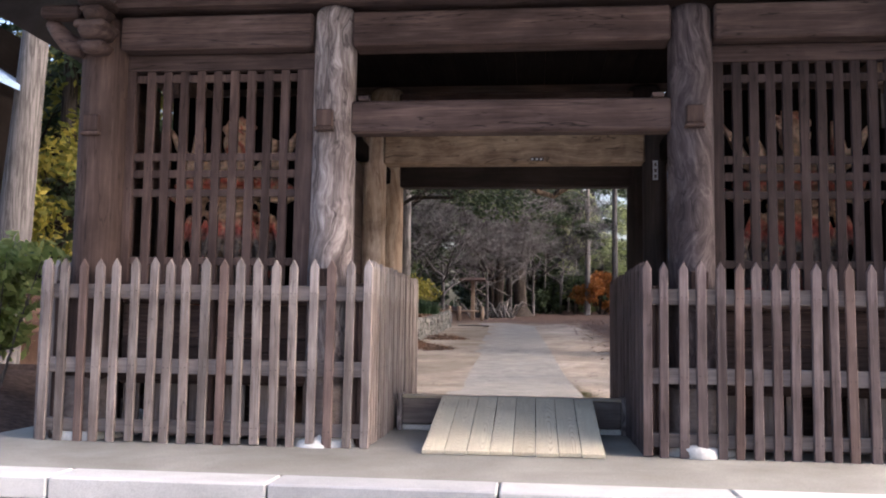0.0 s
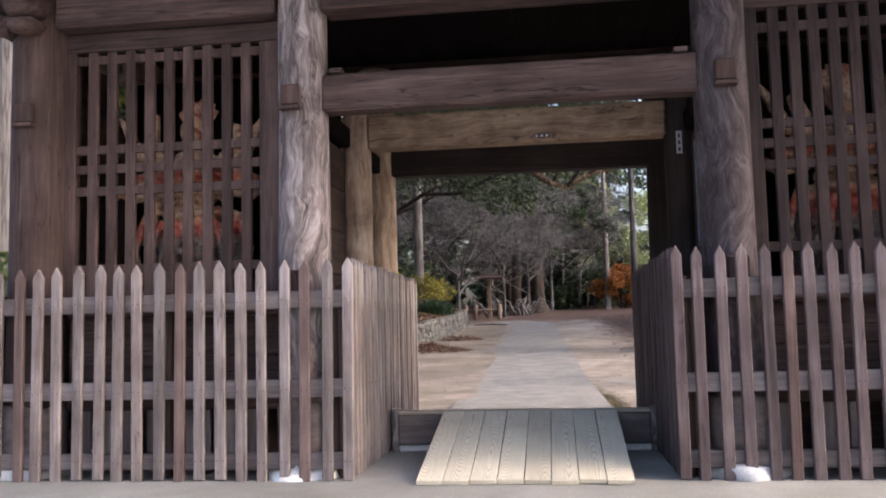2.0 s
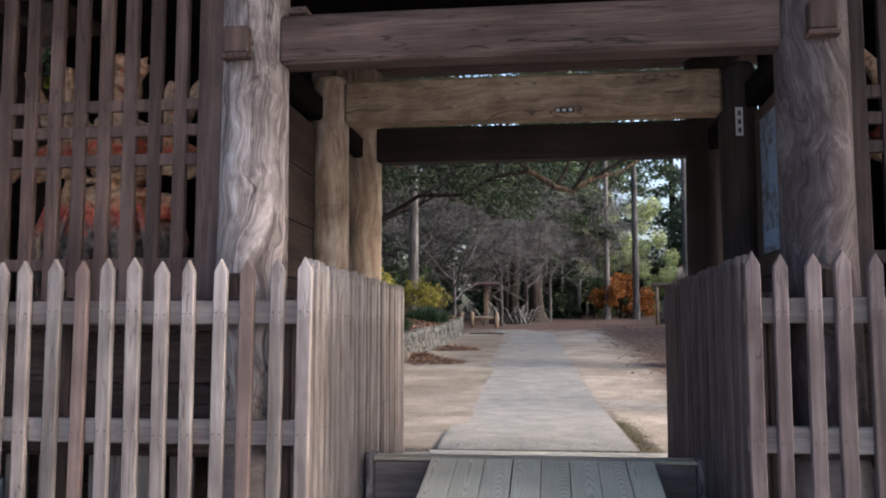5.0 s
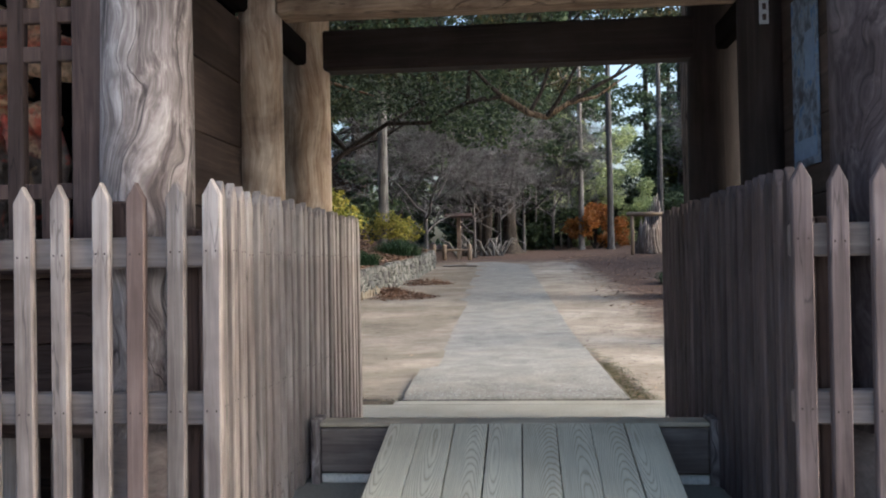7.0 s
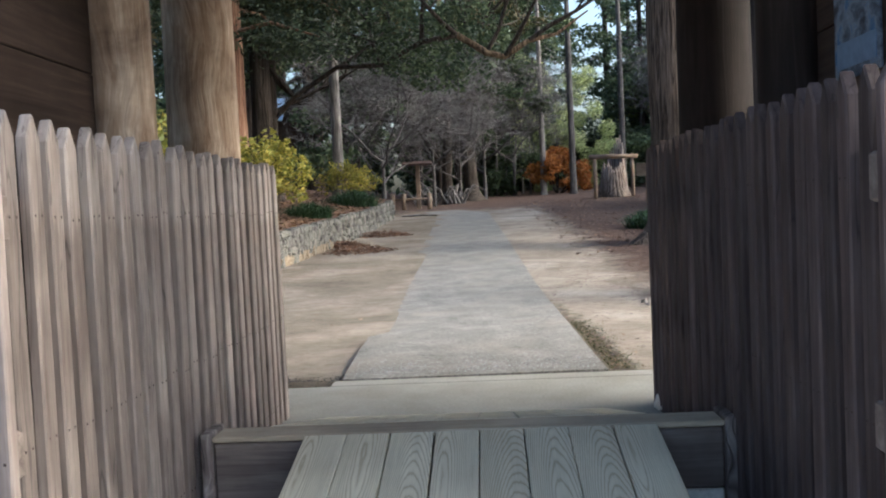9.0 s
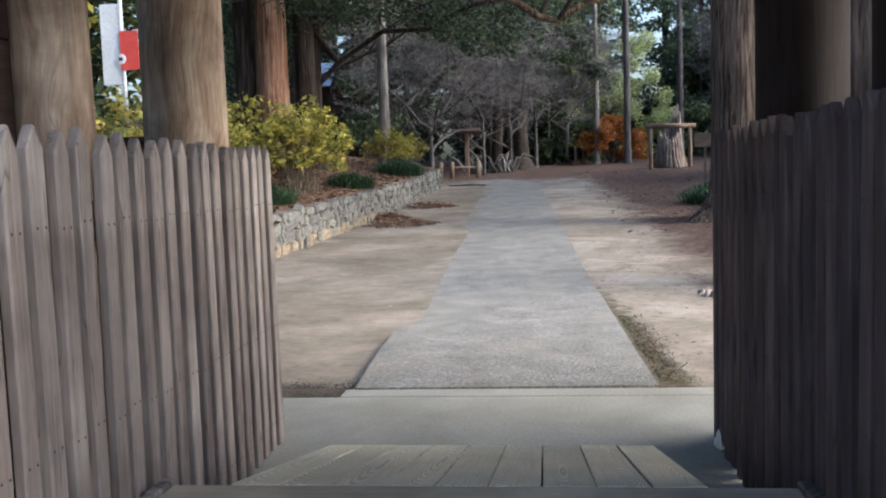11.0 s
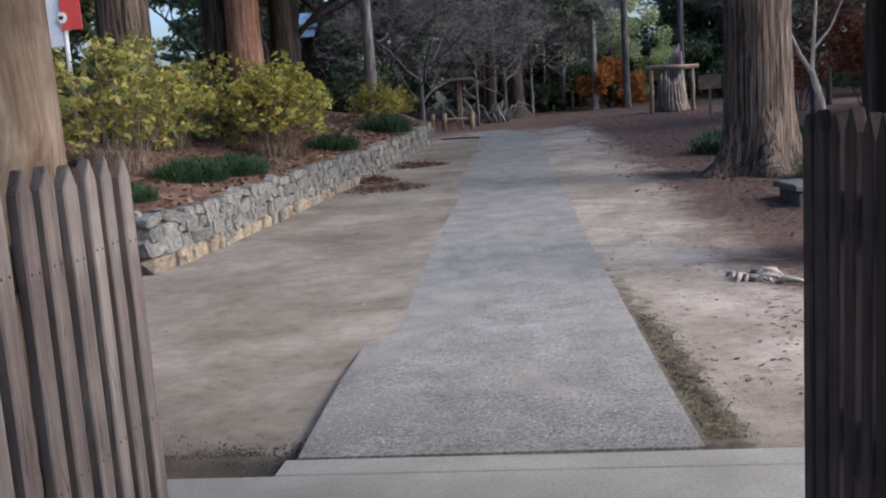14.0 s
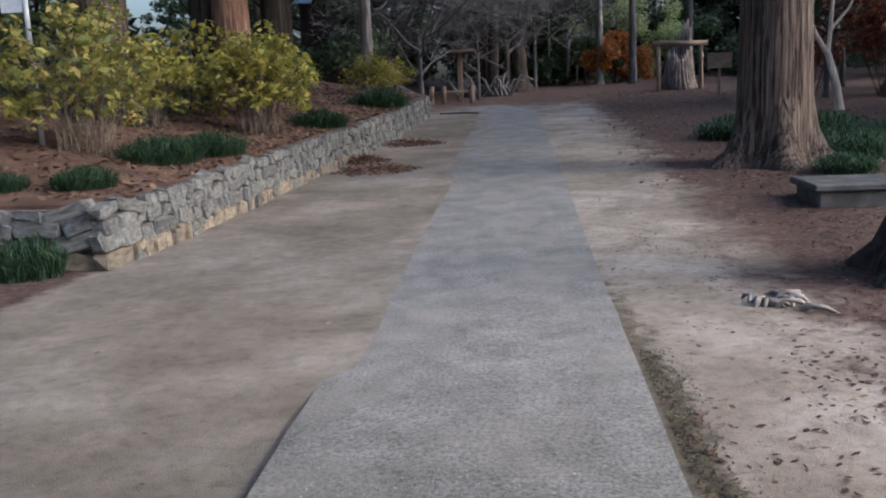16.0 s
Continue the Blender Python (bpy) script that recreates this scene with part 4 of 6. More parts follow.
# walls of the lattice rooms, with a lattice in front
for sx in (-1, 1):
    xa, xb = sorted((sx * 1.62, sx * 3.7))
    beam(xa, xb, 1.56, 1.62, 0.2, 3.5, M_DIM, 0.004, "back_wall")
    xi = sx * 1.585
    for k in range(6):
        z0 = 0.42 + 0.385 * k
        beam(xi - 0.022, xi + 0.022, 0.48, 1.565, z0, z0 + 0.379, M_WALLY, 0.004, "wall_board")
    for k in range(9):
        z0 = 0.3 + 0.36 * k
        beam(sx * 3.83 - 0.022, sx * 3.83 + 0.022, 0.5, 1.48, z0, z0 + 0.355, M_BEAMY, 0.004, "wall_board")
    # rail and boards under the lattice
    beam(xa + 0.17, xb - 0.07, 0.22, 0.36, 1.22, 1.36)
    for k in range(2):
        beam(xa + 0.17, xb - 0.07, 0.27, 0.31, 0.62 + 0.3 * k, 0.915 + 0.3 * k, c=0.004, name="wall_board")
    beam(xa + 0.17, xb - 0.07, 0.22, 0.36, 0.5, 0.62)
    rng = random.Random(5 + sx)
    x = xa + 0.2
    while x < xb - 0.25:
        w = rng.uniform(0.13, 0.22)
        beam(x, x + w, 0.27, 0.3, 0.03, 0.5, M_PICKET, 0.004, "wall_board")
        x += w + rng.uniform(0.04, 0.12)
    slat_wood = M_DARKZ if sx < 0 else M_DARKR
    lat = part("lattice", Geo().box(xa + (0.07 if sx < 0 else 0.17), xb - 0.18 if sx < 0 else xb - 0.07, 0.31, 0.41, 3.42, 3.575, 0.008), M_BEAM, gate, "open timber lattice")
    stiles = ((-3.63, -3.53), (-1.965, -1.8)) if sx < 0 else ((1.79, 1.89), (3.42, 3.53))
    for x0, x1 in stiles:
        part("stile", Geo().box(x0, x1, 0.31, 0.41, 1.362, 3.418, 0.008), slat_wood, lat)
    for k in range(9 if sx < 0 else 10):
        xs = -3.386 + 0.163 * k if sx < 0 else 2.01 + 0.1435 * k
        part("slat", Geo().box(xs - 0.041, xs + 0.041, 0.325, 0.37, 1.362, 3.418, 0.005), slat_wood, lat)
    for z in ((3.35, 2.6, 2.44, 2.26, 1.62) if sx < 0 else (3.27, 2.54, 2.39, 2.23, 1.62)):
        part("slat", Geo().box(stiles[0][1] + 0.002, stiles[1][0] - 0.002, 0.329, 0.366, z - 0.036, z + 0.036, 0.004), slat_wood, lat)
    # rear side rail between the rear columns
    beam(xa + 0.2, xb - 0.08, 3.02, 3.18, 1.5, 1.7)
    beam(sx * 1.72 - 0.3, sx * 1.72 + 0.3, 1.66, 1.8, 1.72, 1.8, M_POSTTAN, 0.01, "rail_end")

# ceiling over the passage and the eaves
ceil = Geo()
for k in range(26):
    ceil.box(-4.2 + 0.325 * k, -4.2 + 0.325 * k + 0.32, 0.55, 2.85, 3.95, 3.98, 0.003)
setting("ceiling", ceil, M_DIM, "dark board ceiling inside the gate", "ceiling")
g = Geo()
rv = [(-6.05, -1.6, 4.75), (6.05, -1.6, 4.75), (6.05, 4.9, 4.75), (-6.05, 4.9, 4.75), (-3.4, 1.7, 6.4), (3.4, 1.7, 6.4),
      (-6.05, -1.6, 4.63), (6.05, -1.6, 4.63), (6.05, 4.9, 4.63), (-6.05, 4.9, 4.63), (-4.3, 0.3, 5.2), (4.3, 0.3, 5.2), (4.3, 3.1, 5.2), (-4.3, 3.1, 5.2)]
g.v += rv
for q in ((0, 1, 5, 4), (1, 2, 5), (2, 3, 4, 5), (3, 0, 4), (6, 7, 1, 0), (7, 8, 2, 1), (8, 9, 3, 2), (9, 6, 0, 3), (7, 6, 10, 11), (8, 7, 11, 12), (9, 8, 12, 13), (6, 9, 13, 10), (10, 13, 12, 11)):
    g.face(q)
roof = part("roof", g, M_ROOF, gate, "grey tiled hipped roof")
for k in range(43):
    x = -5.86 + 0.279 * k
    for y0, y1 in ((-1.56, 0.25), (3.15, 4.86)):
        sl = (5.14 - 4.58) / 1.85
        m = pose(x, y0, 4.56, math.degrees(math.atan(sl)), 0, 0) if y0 < 0 else pose(x, y1, 4.56, math.degrees(math.atan(sl)), 0, 180)
        ob = put_piece("rafter", bpy.data.meshes.get("rafter") or Geo().box(-0.04, 0.04, 0, 1.85, -0.06, 0.05, 0.006).mesh("rafter", M_BEAMY), roof, m)

# name board above the passage
sign = thing("name_board", "plain pale plank under the eave beam", "sign board")
part("board", Geo().box(-0.62, 0.66, -0.03, 0.055, 4.25, 4.7, 0.01), M_SILLTOP, sign)


# guardian figures behind the lattices
def statue(x, label, seed, lean):
    """A robed figure with bent raised arms, in one mesh."""
    g = Geo()
    lumps = [(0, (0, -0.05, 3.02), (0.13, 0.14, 0.17)), (0, (0, -0.16, 2.97), (0.05, 0.05, 0.05)), (1, (0, 0, 3.2), (0.1, 0.1, 0.09)), (0, (0, 0, 2.72), (0.24, 0.18, 0.15)),
             (0, (0, -0.02, 2.52), (0.2, 0.18, 0.16)), (1, (0, 0, 2.32), (0.24, 0.2, 0.09)), (2, (0, 0, 2.12), (0.3, 0.22, 0.2)), (2, (-0.14, 0, 1.75), (0.2, 0.2, 0.36)), (2, (0.16, 0, 1.75), (0.2, 0.2, 0.36)),
             (0, (-0.13, 0, 1.25), (0.12, 0.14, 0.3)), (0, (0.15, 0, 1.25), (0.12, 0.14, 0.3)), (1, (-0.42, -0.02, 2.6), (0.2, 0.1, 0.08)), (1, (0.36, -0.02, 2.6), (0.2, 0.1, 0.08)), (1, (0.34, -0.05, 2.24), (0.09, 0.09, 0.09)),
             (0, (-0.12, -0.17, 2.68), (0.1, 0.06, 0.08)), (0, (0.12, -0.17, 2.68), (0.1, 0.06, 0.08))]
    for p, c, r in lumps:
        g.blob((x + c[0] * lean, 0.74 + c[1], c[2] - 0.22), r, 14, 0.35, seed + c[2])
    tubes = [(0, [(-0.22, 0, 2.78), (-0.4, 0, 2.66), (-0.38, -0.06, 2.86), (-0.35, -0.08, 3.18)], [0.1, 0.09, 0.075, 0.05]), (0, [(0.22, 0, 2.78), (0.34, -0.02, 2.72), (0.32, -0.06, 2.88), (0.4, -0.08, 3.05)], [0.1, 0.09, 0.07, 0.05]),
             (0, [(-0.3, -0.05, 2.5), (-0.4, -0.08, 2.1), (-0.37, -0.08, 1.9), (-0.42, -0.1, 1.8)], [0.035, 0.04, 0.045, 0.02]), (2, [(-0.3, 0, 2.2), (-0.36, 0.05, 1.8), (-0.44, 0.05, 1.3)], [0.06, 0.08, 0.1]), (2, [(0.3, 0, 2.2), (0.38, 0.05, 1.8), (0.46, 0.05, 1.3)], [0.06, 0.08, 0.1])]
    for k in range(9):
        a = -0.28 + 0.07 * k
        tubes.append((0, [(a * 0.8, -0.2, 2.25), (a + 0.03 * (k % 3 - 1), -0.235, 1.95), (a * 1.3, -0.23, 1.5), (a * 1.4, -0.2, 1.15)], [0.018, 0.028, 0.03, 0.02]))
    for zc, rx, rz in ((2.3, 0.27, 0.035), (2.42, 0.24, 0.022), (2.52, 0.23, 0.022), (2.62, 0.25, 0.022), (2.0, 0.34, 0.03), (1.62, 0.4, 0.03)):
        tubes.append((0, [(rx * math.cos(q * 0.52), -0.02 - 0.21 * math.sin(q * 0.52), zc + 0.03 * math.sin(q * 1.3)) for q in range(-1, 8)], [rz] * 9))
    for side in (-1, 1):
        tubes.append((0, [(side * 0.28, -0.06, 2.72), (side * 0.46, -0.1, 2.8), (side * 0.56, -0.1, 3.0), (side * 0.66, -0.08, 3.16)], [0.05, 0.06, 0.045, 0.015]))
        tubes.append((0, [(side * 0.3, -0.1, 2.5), (side * 0.52, -0.12, 2.46), (side * 0.66, -0.1, 2.52), (side * 0.74, -0.06, 2.42)], [0.05, 0.06, 0.05, 0.02]))
        tubes.append((0, [(side * 0.4, -0.12, 2.3), (side * 0.5, -0.14, 2.0), (side * 0.44, -0.14, 1.7), (side * 0.52, -0.12, 1.35)], [0.03, 0.045, 0.04, 0.02]))
    for k in range(7):
        a = -1.1 + 0.37 * k
        tubes.append((0, [(0.1 * math.sin(a), 0, 3.12), (0.16 * math.sin(a), 0, 3.12 + 0.13 * math.cos(a)), (0.2 * math.sin(a + 0.2), 0, 3.13 + 0.18 * math.cos(a))], [0.04, 0.03, 0.01]))
    for p, pts, rr in tubes:
        g.tube([(x + a * lean, 0.74 + b, c - 0.22) for a, b, c in pts], rr, 9)
    ob = tagged(new("statue", g.mesh("statue", M_STATUE)), label, "statue", "guardian statues")
    fuse = ob.modifiers.new("fuse", "REMESH")
    fuse.mode, fuse.voxel_size, fuse.use_smooth_shade = "VOXEL", 0.016, True
    g = Geo().box(x - 0.6, x + 0.6, 0.5, 1.4, 0.0, 0.76, 0.03)
    tagged(new("statue_plinth", g.mesh("statue_plinth", M_BEAM)), "dark timber plinth under a guardian figure", "plinth", "statue plinths")


statue(-2.66, "worn red and ochre painted wooden guardian figure", 1.0, 1)
statue(2.6, "worn red and ochre painted wooden guardian figure", 3.0, -1)

# ---- garden wall of rough stones, and the bank behind it ----
WALL = [(-4.68, 10.75), (-4.45, 12.5), (-4.05, 18.0), (-3.62, 25.0), (-3.66, 31.0), (-3.72, 35.0)]


def wall_x(y):
    for (x0, y0), (x1, y1) in zip(WALL, WALL[1:]):
        if y <= y1:
            return x0 + (x1 - x0) * (max(y, y0) - y0) / (y1 - y0)
    return WALL[-1][0]


def bank_z(x, y):
    d = max(0.0, wall_x(y) - x)
    f = min(1.0, max(0.05, (y - 10.9) / 2.2))
    k = min(1.0, max(0.0, (y - 35.0) / 1.2))
    return rise(max(y, 10)) + 0.74 - 0.79 * k + 0.17 * f * min(max(0.0, d - 2.6 * k), 7) + 0.04 * noise.noise((x, y, 2)) * min(1, d)


g = Geo()
by = spaced([(11.0, 36.0, 50), (36.0, 75, 14)])
bd = [0.12, 0.3, 0.6, 1, 1.5, 2, 2.7, 3.5, 4.5, 6, 8, 11, 16, 24, 40]
for y in by:
    for d in bd:
        x = wall_x(y) - d
        g.v.append((x, y, bank_z(x, y)))
for j in range(len(by) - 1):
    for i in range(len(bd) - 1):
        a = j * len(bd) + i
        g.face((a, a + len(bd), a + len(bd) + 1, a + 1), True)
n0 = len(g.v)
for d in bd:
    x = wall_x(11.0) - d
    g.v.append((x, 10.98, -0.1))
for i in range(len(bd) - 1):
    g.face((i, i + 1, n0 + i + 1, n0 + i))
M_BANK = mottled("bank_leaf_litter", [(0.3, (0.06, 0.036, 0.025)), (0.5, (0.13, 0.075, 0.05)), (0.7, (0.22, 0.14, 0.095))], 1.5, 30, 0.9, 0.95, False, 0.04)
setting("garden_bank", g, M_BANK, "earth bank covered in reddish brown fallen leaves", "bank")

wall = thing("garden_wall", "low dry-laid wall of rough grey stones holding the bank", "wall", kind="structure")
g = Geo()
ys = spaced([(10.85, 35, 40)])
for y in ys:
    for dx, z in ((-0.03, -0.2), (-0.1, 0.72), (-0.4, 0.72), (-0.4, -0.2)):
        g.v.append((wall_x(y) + dx, y, rise(y) + z))
for j in range(len(ys) - 1):
    for k in range(3):
        g.face((j * 4 + k, j * 4 + k + 1, j * 4 + 5 + k, j * 4 + 4 + k))
g.box(-8.5, wall_x(10.8) - 0.05, 10.88, 11.15, -0.2, 0.72, 0.0)
part("core", g, M_JOINT, wall)


def stone_mesh(seed, mat):
    rng = random.Random(seed)
    bm = bmesh.new()
    bmesh.ops.create_cube(bm, size=1.0)
    bmesh.ops.bevel(bm, geom=bm.edges[:], offset=0.12, segments=1, affect="EDGES")
    for v in bm.verts:
        v.co += Vector((rng.uniform(-1, 1) * 0.09, rng.uniform(-1, 1) * 0.06, rng.uniform(-1, 1) * 0.075))
    me = bpy.data.meshes.new("stone")
    bm.to_mesh(me)
    bm.free()
    me.materials.append(mat)
    return me


STONES = [stone_mesh(k, M_STONE) for k in range(12)]
STONEST = [stone_mesh(k + 30, M_STONET) for k in range(6)]
rng = random.Random(12)
far_stones = Geo()


def stone_rows(s_end, spot, single):
    """Lays rough courses; spot(s) gives the place and the turn. Stones past the length single are joined."""
    z = -0.04
    for row in range(4):
        h = (0.24, 0.21, 0.2, 0.15)[row]
        s = rng.uniform(-0.1, 0.0)
        while s < s_end:
            big = 1.8 if s < 0.5 else 1.0
            w = rng.choice((0.12, 0.16, 0.2, 0.26, 0.34)) * rng.uniform(0.85, 1.2) * big
            hh = h * rng.uniform(0.85, 1.2)
            x, y, zb, turn = spot(s + w / 2)
            two = w < 0.24 and row < 3 and rng.random() < 0.35
            for half in ((0, 1) if two else (0,)):
                q = hh * (0.52 if two else 1.0)
                zz = zb + z + (h / 2 if not two else h * (0.25 + 0.5 * half)) + rng.uniform(-0.022, 0.022) + 0.05 * noise.noise((s * 1.4, row * 0.4 + turn, 0))
                m = pose(x + rng.uniform(-0.018, 0.018), y, zz, rng.choice((-14, -7, 0, 4, 9, 18)) + rng.uniform(-5, 5), rng.uniform(-8, 8), turn + rng.uniform(-8, 8)) @ Matrix.Diagonal((rng.uniform(0.18, 0.23), w * 0.99, q, 1))
                me = STONEST[rng.randrange(6)] if row == 0 and rng.random() < 0.7 else STONES[rng.randrange(12)]
                if s < single:
                    put_piece("stone", me, wall, m)
                else:
                    base = len(far_stones.v)
                    far_stones.v += [tuple(m @ v.co) for v in me.vertices]
                    for p in me.polygons:
                        far_stones.face([base + k for k in p.vertices])
            s += w * 0.98
        z += h * 0.98


def along_wall(s):
    y = 10.8 + s
    return wall_x(y) - 0.09, y, rise(y), math.degrees(math.atan2(-(wall_x(y + 0.5) - wall_x(y)), 0.5))


stone_rows(23.5, along_wall, 9.5)
stone_rows(3.6, lambda s: (-4.8 - s, 10.9, 0.0, 90), 2.6)
tagged(part("stone_courses", far_stones, M_STONES, wall), kind="stuff")


# ---- plants ----
def leaf_cloud(name, blobs, n, size, mat, seed, flat=0.3, thin=0.45):
    """Many small folded leaves in uneven clumps. Blobs: centre, radii."""
    r = np.random.RandomState(seed)
    vol = np.array([b[1][0] * b[1][1] * b[1][2] for b in blobs]) ** 0.67
    pick = r.choice(len(blobs), n, p=vol / vol.sum())
    c = np.array([b[0] for b in blobs], float)[pick]
    rad = np.array([b[1] for b in blobs], float)[pick]
    d = r.normal(size=(n, 3))
    d /= np.linalg.norm(d, axis=1)[:, None]
    p = c + d * rad * (r.uniform(0.25, 1.12, n) ** 0.6)[:, None]
    u = r.normal(size=(n, 3))
    u[:, 2] *= flat + 0.4
    u /= np.linalg.norm(u, axis=1)[:, None]
    w = np.cross(u, r.normal(size=(n, 3)))
    w /= np.linalg.norm(w, axis=1)[:, None] + 1e-9
    s = size * r.uniform(0.6, 1.4, n)[:, None]
    v = np.stack([p - u * s, p + w * s * thin, p + u * s, p - w * s * thin], 1).reshape(-1, 3)
    f = np.arange(4 * n).reshape(-1, 4)
    me = bpy.data.meshes.new(name)
    me.from_pydata(v.tolist(), [], f.tolist())
    me.materials.append(mat)
    return me


def branches(g, start, way, length, r, depth, rng, tips, spread=0.6, up=0.12, sides=6, wander=0.18, ratio=0.48):
    pts, radii = [Vector(start)], [r]
    d = Vector(way).normalized()
    n = 4
    for k in range(n):
        d = (d + Vector((rng.uniform(-1, 1), rng.uniform(-1, 1), rng.uniform(-0.7, 1))) * wander + Vector((0, 0, up * 0.4))).normalized()
        pts.append(pts[-1] + d * (length / n))
        radii.append(r * (1 - 0.5 * (k + 1) / n))
    g.tube(pts, radii, sides, False)
    if depth == 0:
        tips.append(tuple(pts[-1]))
        return
    kids = 3 if depth > 1 else 4
    for k in range(kids):
        at = pts[rng.choice((2, 3, 4, 4))]
        side = Vector((rng.uniform(-1, 1), rng.uniform(-1, 1), rng.uniform(-0.5, 0.9))).normalized()
        nd = (d * (1 - spread) + side * spread + Vector((0, 0, up))).normalized()
        branches(g, at, nd, length * rng.uniform(0.55, 0.8), r * ratio, depth - 1, rng, tips, spread, up, max(3, sides - 1), wander, ratio)


def trunk_geo(h, r, flare, seed, lean=(0, 0), sides=20, ridges=0.05, roots=5):
    """A tapering trunk with a fluted, flared foot."""
    g = Geo()
    rows = [(-0.3, 1.9 * flare), (0.0, 1.55 * flare), (0.25, 1.22 * flare), (0.6, 1.08), (1.2, 1.0), (2.5, 0.95), (h * 0.5, 0.78), (h * 0.8, 0.5), (h, 0.2)]
    rows = sorted(rows)
    full = []
    for (za, ra), (zb, rb) in zip(rows, rows[1:]):
        m = max(1, int((zb - za) / 0.5))
        full += [(za + (zb - za) * k / m, ra + (rb - ra) * k / m) for k in range(m)]
    full.append(rows[-1])
    for z, q in full:
        foot = max(0.0, 1 - z / 1.4)
        for k in range(sides):
            t = 2 * math.pi * k / sides
            wob = 1 + ridges * noise.noise((math.cos(t) * 2.2 + seed, math.sin(t) * 2.2, z * 0.35)) + 0.28 * foot * foot * math.sin(roots * t + seed)
            rr = r * q * wob
            g.v.append((rr * math.cos(t) + lean[0] * z, rr * math.sin(t) + lean[1] * z, z))
    for i in range(len(full) - 1):
        for k in range(sides):
            j = (k + 1) % sides
            g.face((i * sides + k, i * sides + j, (i + 1) * sides + j, (i + 1) * sides + k), True)
    g.face([(len(full) - 1) * sides + k for k in range(sides)])
    return g


def cedar(h, r, seed, bare=0.3, flare=1.0, leaf=M_LEAFD, bark=M_BARKC, n=2600, label="tall straight cedar with dark hanging foliage", width=1.0, size=0.2):
    rng = random.Random(seed)
    t = thing("cedar_tree", label, "tree", group="woodland trees")
    part("trunk", trunk_geo(h, r, flare, seed, sides=28 if r > 0.4 else 14, ridges=0.09), bark, t)
    blobs, g = [], Geo()
    for k in range(22):
        q = bare + (1 - bare) * (k + rng.uniform(0, 1)) / 22
        z = h * q
        reach = width * (0.16 * h * (1.1 - q) + 0.8) * rng.uniform(0.6, 1.15)
        a = rng.uniform(0, 6.28)
        tip = (math.cos(a) * reach, math.sin(a) * reach, z - 0.15 * reach + rng.uniform(-0.3, 0.3))
        g.tube([(0, 0, z), (tip[0] * 0.5, tip[1] * 0.5, z + 0.1), tip], [0.07, 0.05, 0.02], 4, False)
        for s in (0.35, 0.65, 1.0):
            blobs.append(((tip[0] * s, tip[1] * s, z + (tip[2] - z) * s), (0.34 * reach * 0.8 + 0.25, 0.34 * reach * 0.8 + 0.25, 0.3 + 0.1 * reach)))
    tagged(part("branch", g, bark, t), kind="stuff")
    tagged(part("crown", leaf_cloud("crown", blobs, n, size, leaf, seed, 0.3, 0.45 if size > 0.15 else 0.28), leaf, t), kind="stuff")
    return t


def broadleaf(h, r, seed, leaf, bark, n=3200, label="spreading evergreen tree with dark leaves", spread=1.0, low=0.35, size=0.16):
    rng = random.Random(seed)
    t = thing("broadleaf_tree", label, "tree", group="woodland trees")
    part("trunk", trunk_geo(h * 0.6, r, 0.9, seed, (rng.uniform(-0.05, 0.05), rng.uniform(-0.05, 0.05)), 14), bark, t)
    g, tips = Geo(), []
    for k in range(6):
        a = 6.28 * k / 6 + rng.uniform(-0.4, 0.4)
        z = h * rng.uniform(low, 0.58)
        branches(g, (0, 0, z), (math.cos(a) * spread, math.sin(a) * spread, rng.uniform(0.2, 0.7)), h * 0.36 * spread, r * 0.45, 2, rng, tips, 0.6, 0.1)
    tagged(part("limb", g, bark, t), kind="stuff")
    blobs = [(p, (rng.uniform(0.5, 1.0), rng.uniform(0.5, 1.0), rng.uniform(0.3, 0.6))) for p in tips]
    tagged(part("crown", leaf_cloud("crown", blobs, n, size, leaf, seed), leaf, t), kind="stuff")
    return t


def bare_tree(h, r, seed, bark=M_HAZE, label="leafless tree with a haze of grey twigs", depth=4):
    rng = random.Random(seed)
    t = thing("bare_tree", label, "tree", group="leafless trees")
    g, tips = Geo(), []
    g2 = trunk_geo(h * 0.35, r, 0.8, seed, sides=10)
    part("trunk", g2, M_TWIG, t)
    for k in range(5):
        a = 6.28 * k / 5 + rng.uniform(-0.5, 0.5)
        branches(g, (0, 0, h * rng.uniform(0.16, 0.3)), (math.cos(a), math.sin(a), rng.uniform(0.3, 0.9)), h * 0.36, r * 0.6, depth, rng, tips, 0.62, 0.03, 5, 0.28, 0.6)
    tagged(part("limb", g, M_TWIG, t), kind="stuff")
    g = Geo()
    for k in range(2600):
        p = Vector(rng.choice(tips))
        d = Vector((rng.uniform(-1, 1), rng.uniform(-1, 1), rng.uniform(-0.35, 0.5))).normalized()
        L = rng.uniform(0.35, 1.0)
        q = p + d * L * 0.5 + Vector((0, 0, rng.uniform(-0.05, 0.1)))
        g.tube([tuple(p), tuple(q), tuple(q + (d + Vector((0, 0, rng.uniform(-0.5, 0.4)))) * L * 0.5)], [0.011, 0.008, 0.004], 3, False)
    tagged(part("twig", g, bark, t), kind="stuff")
    return t


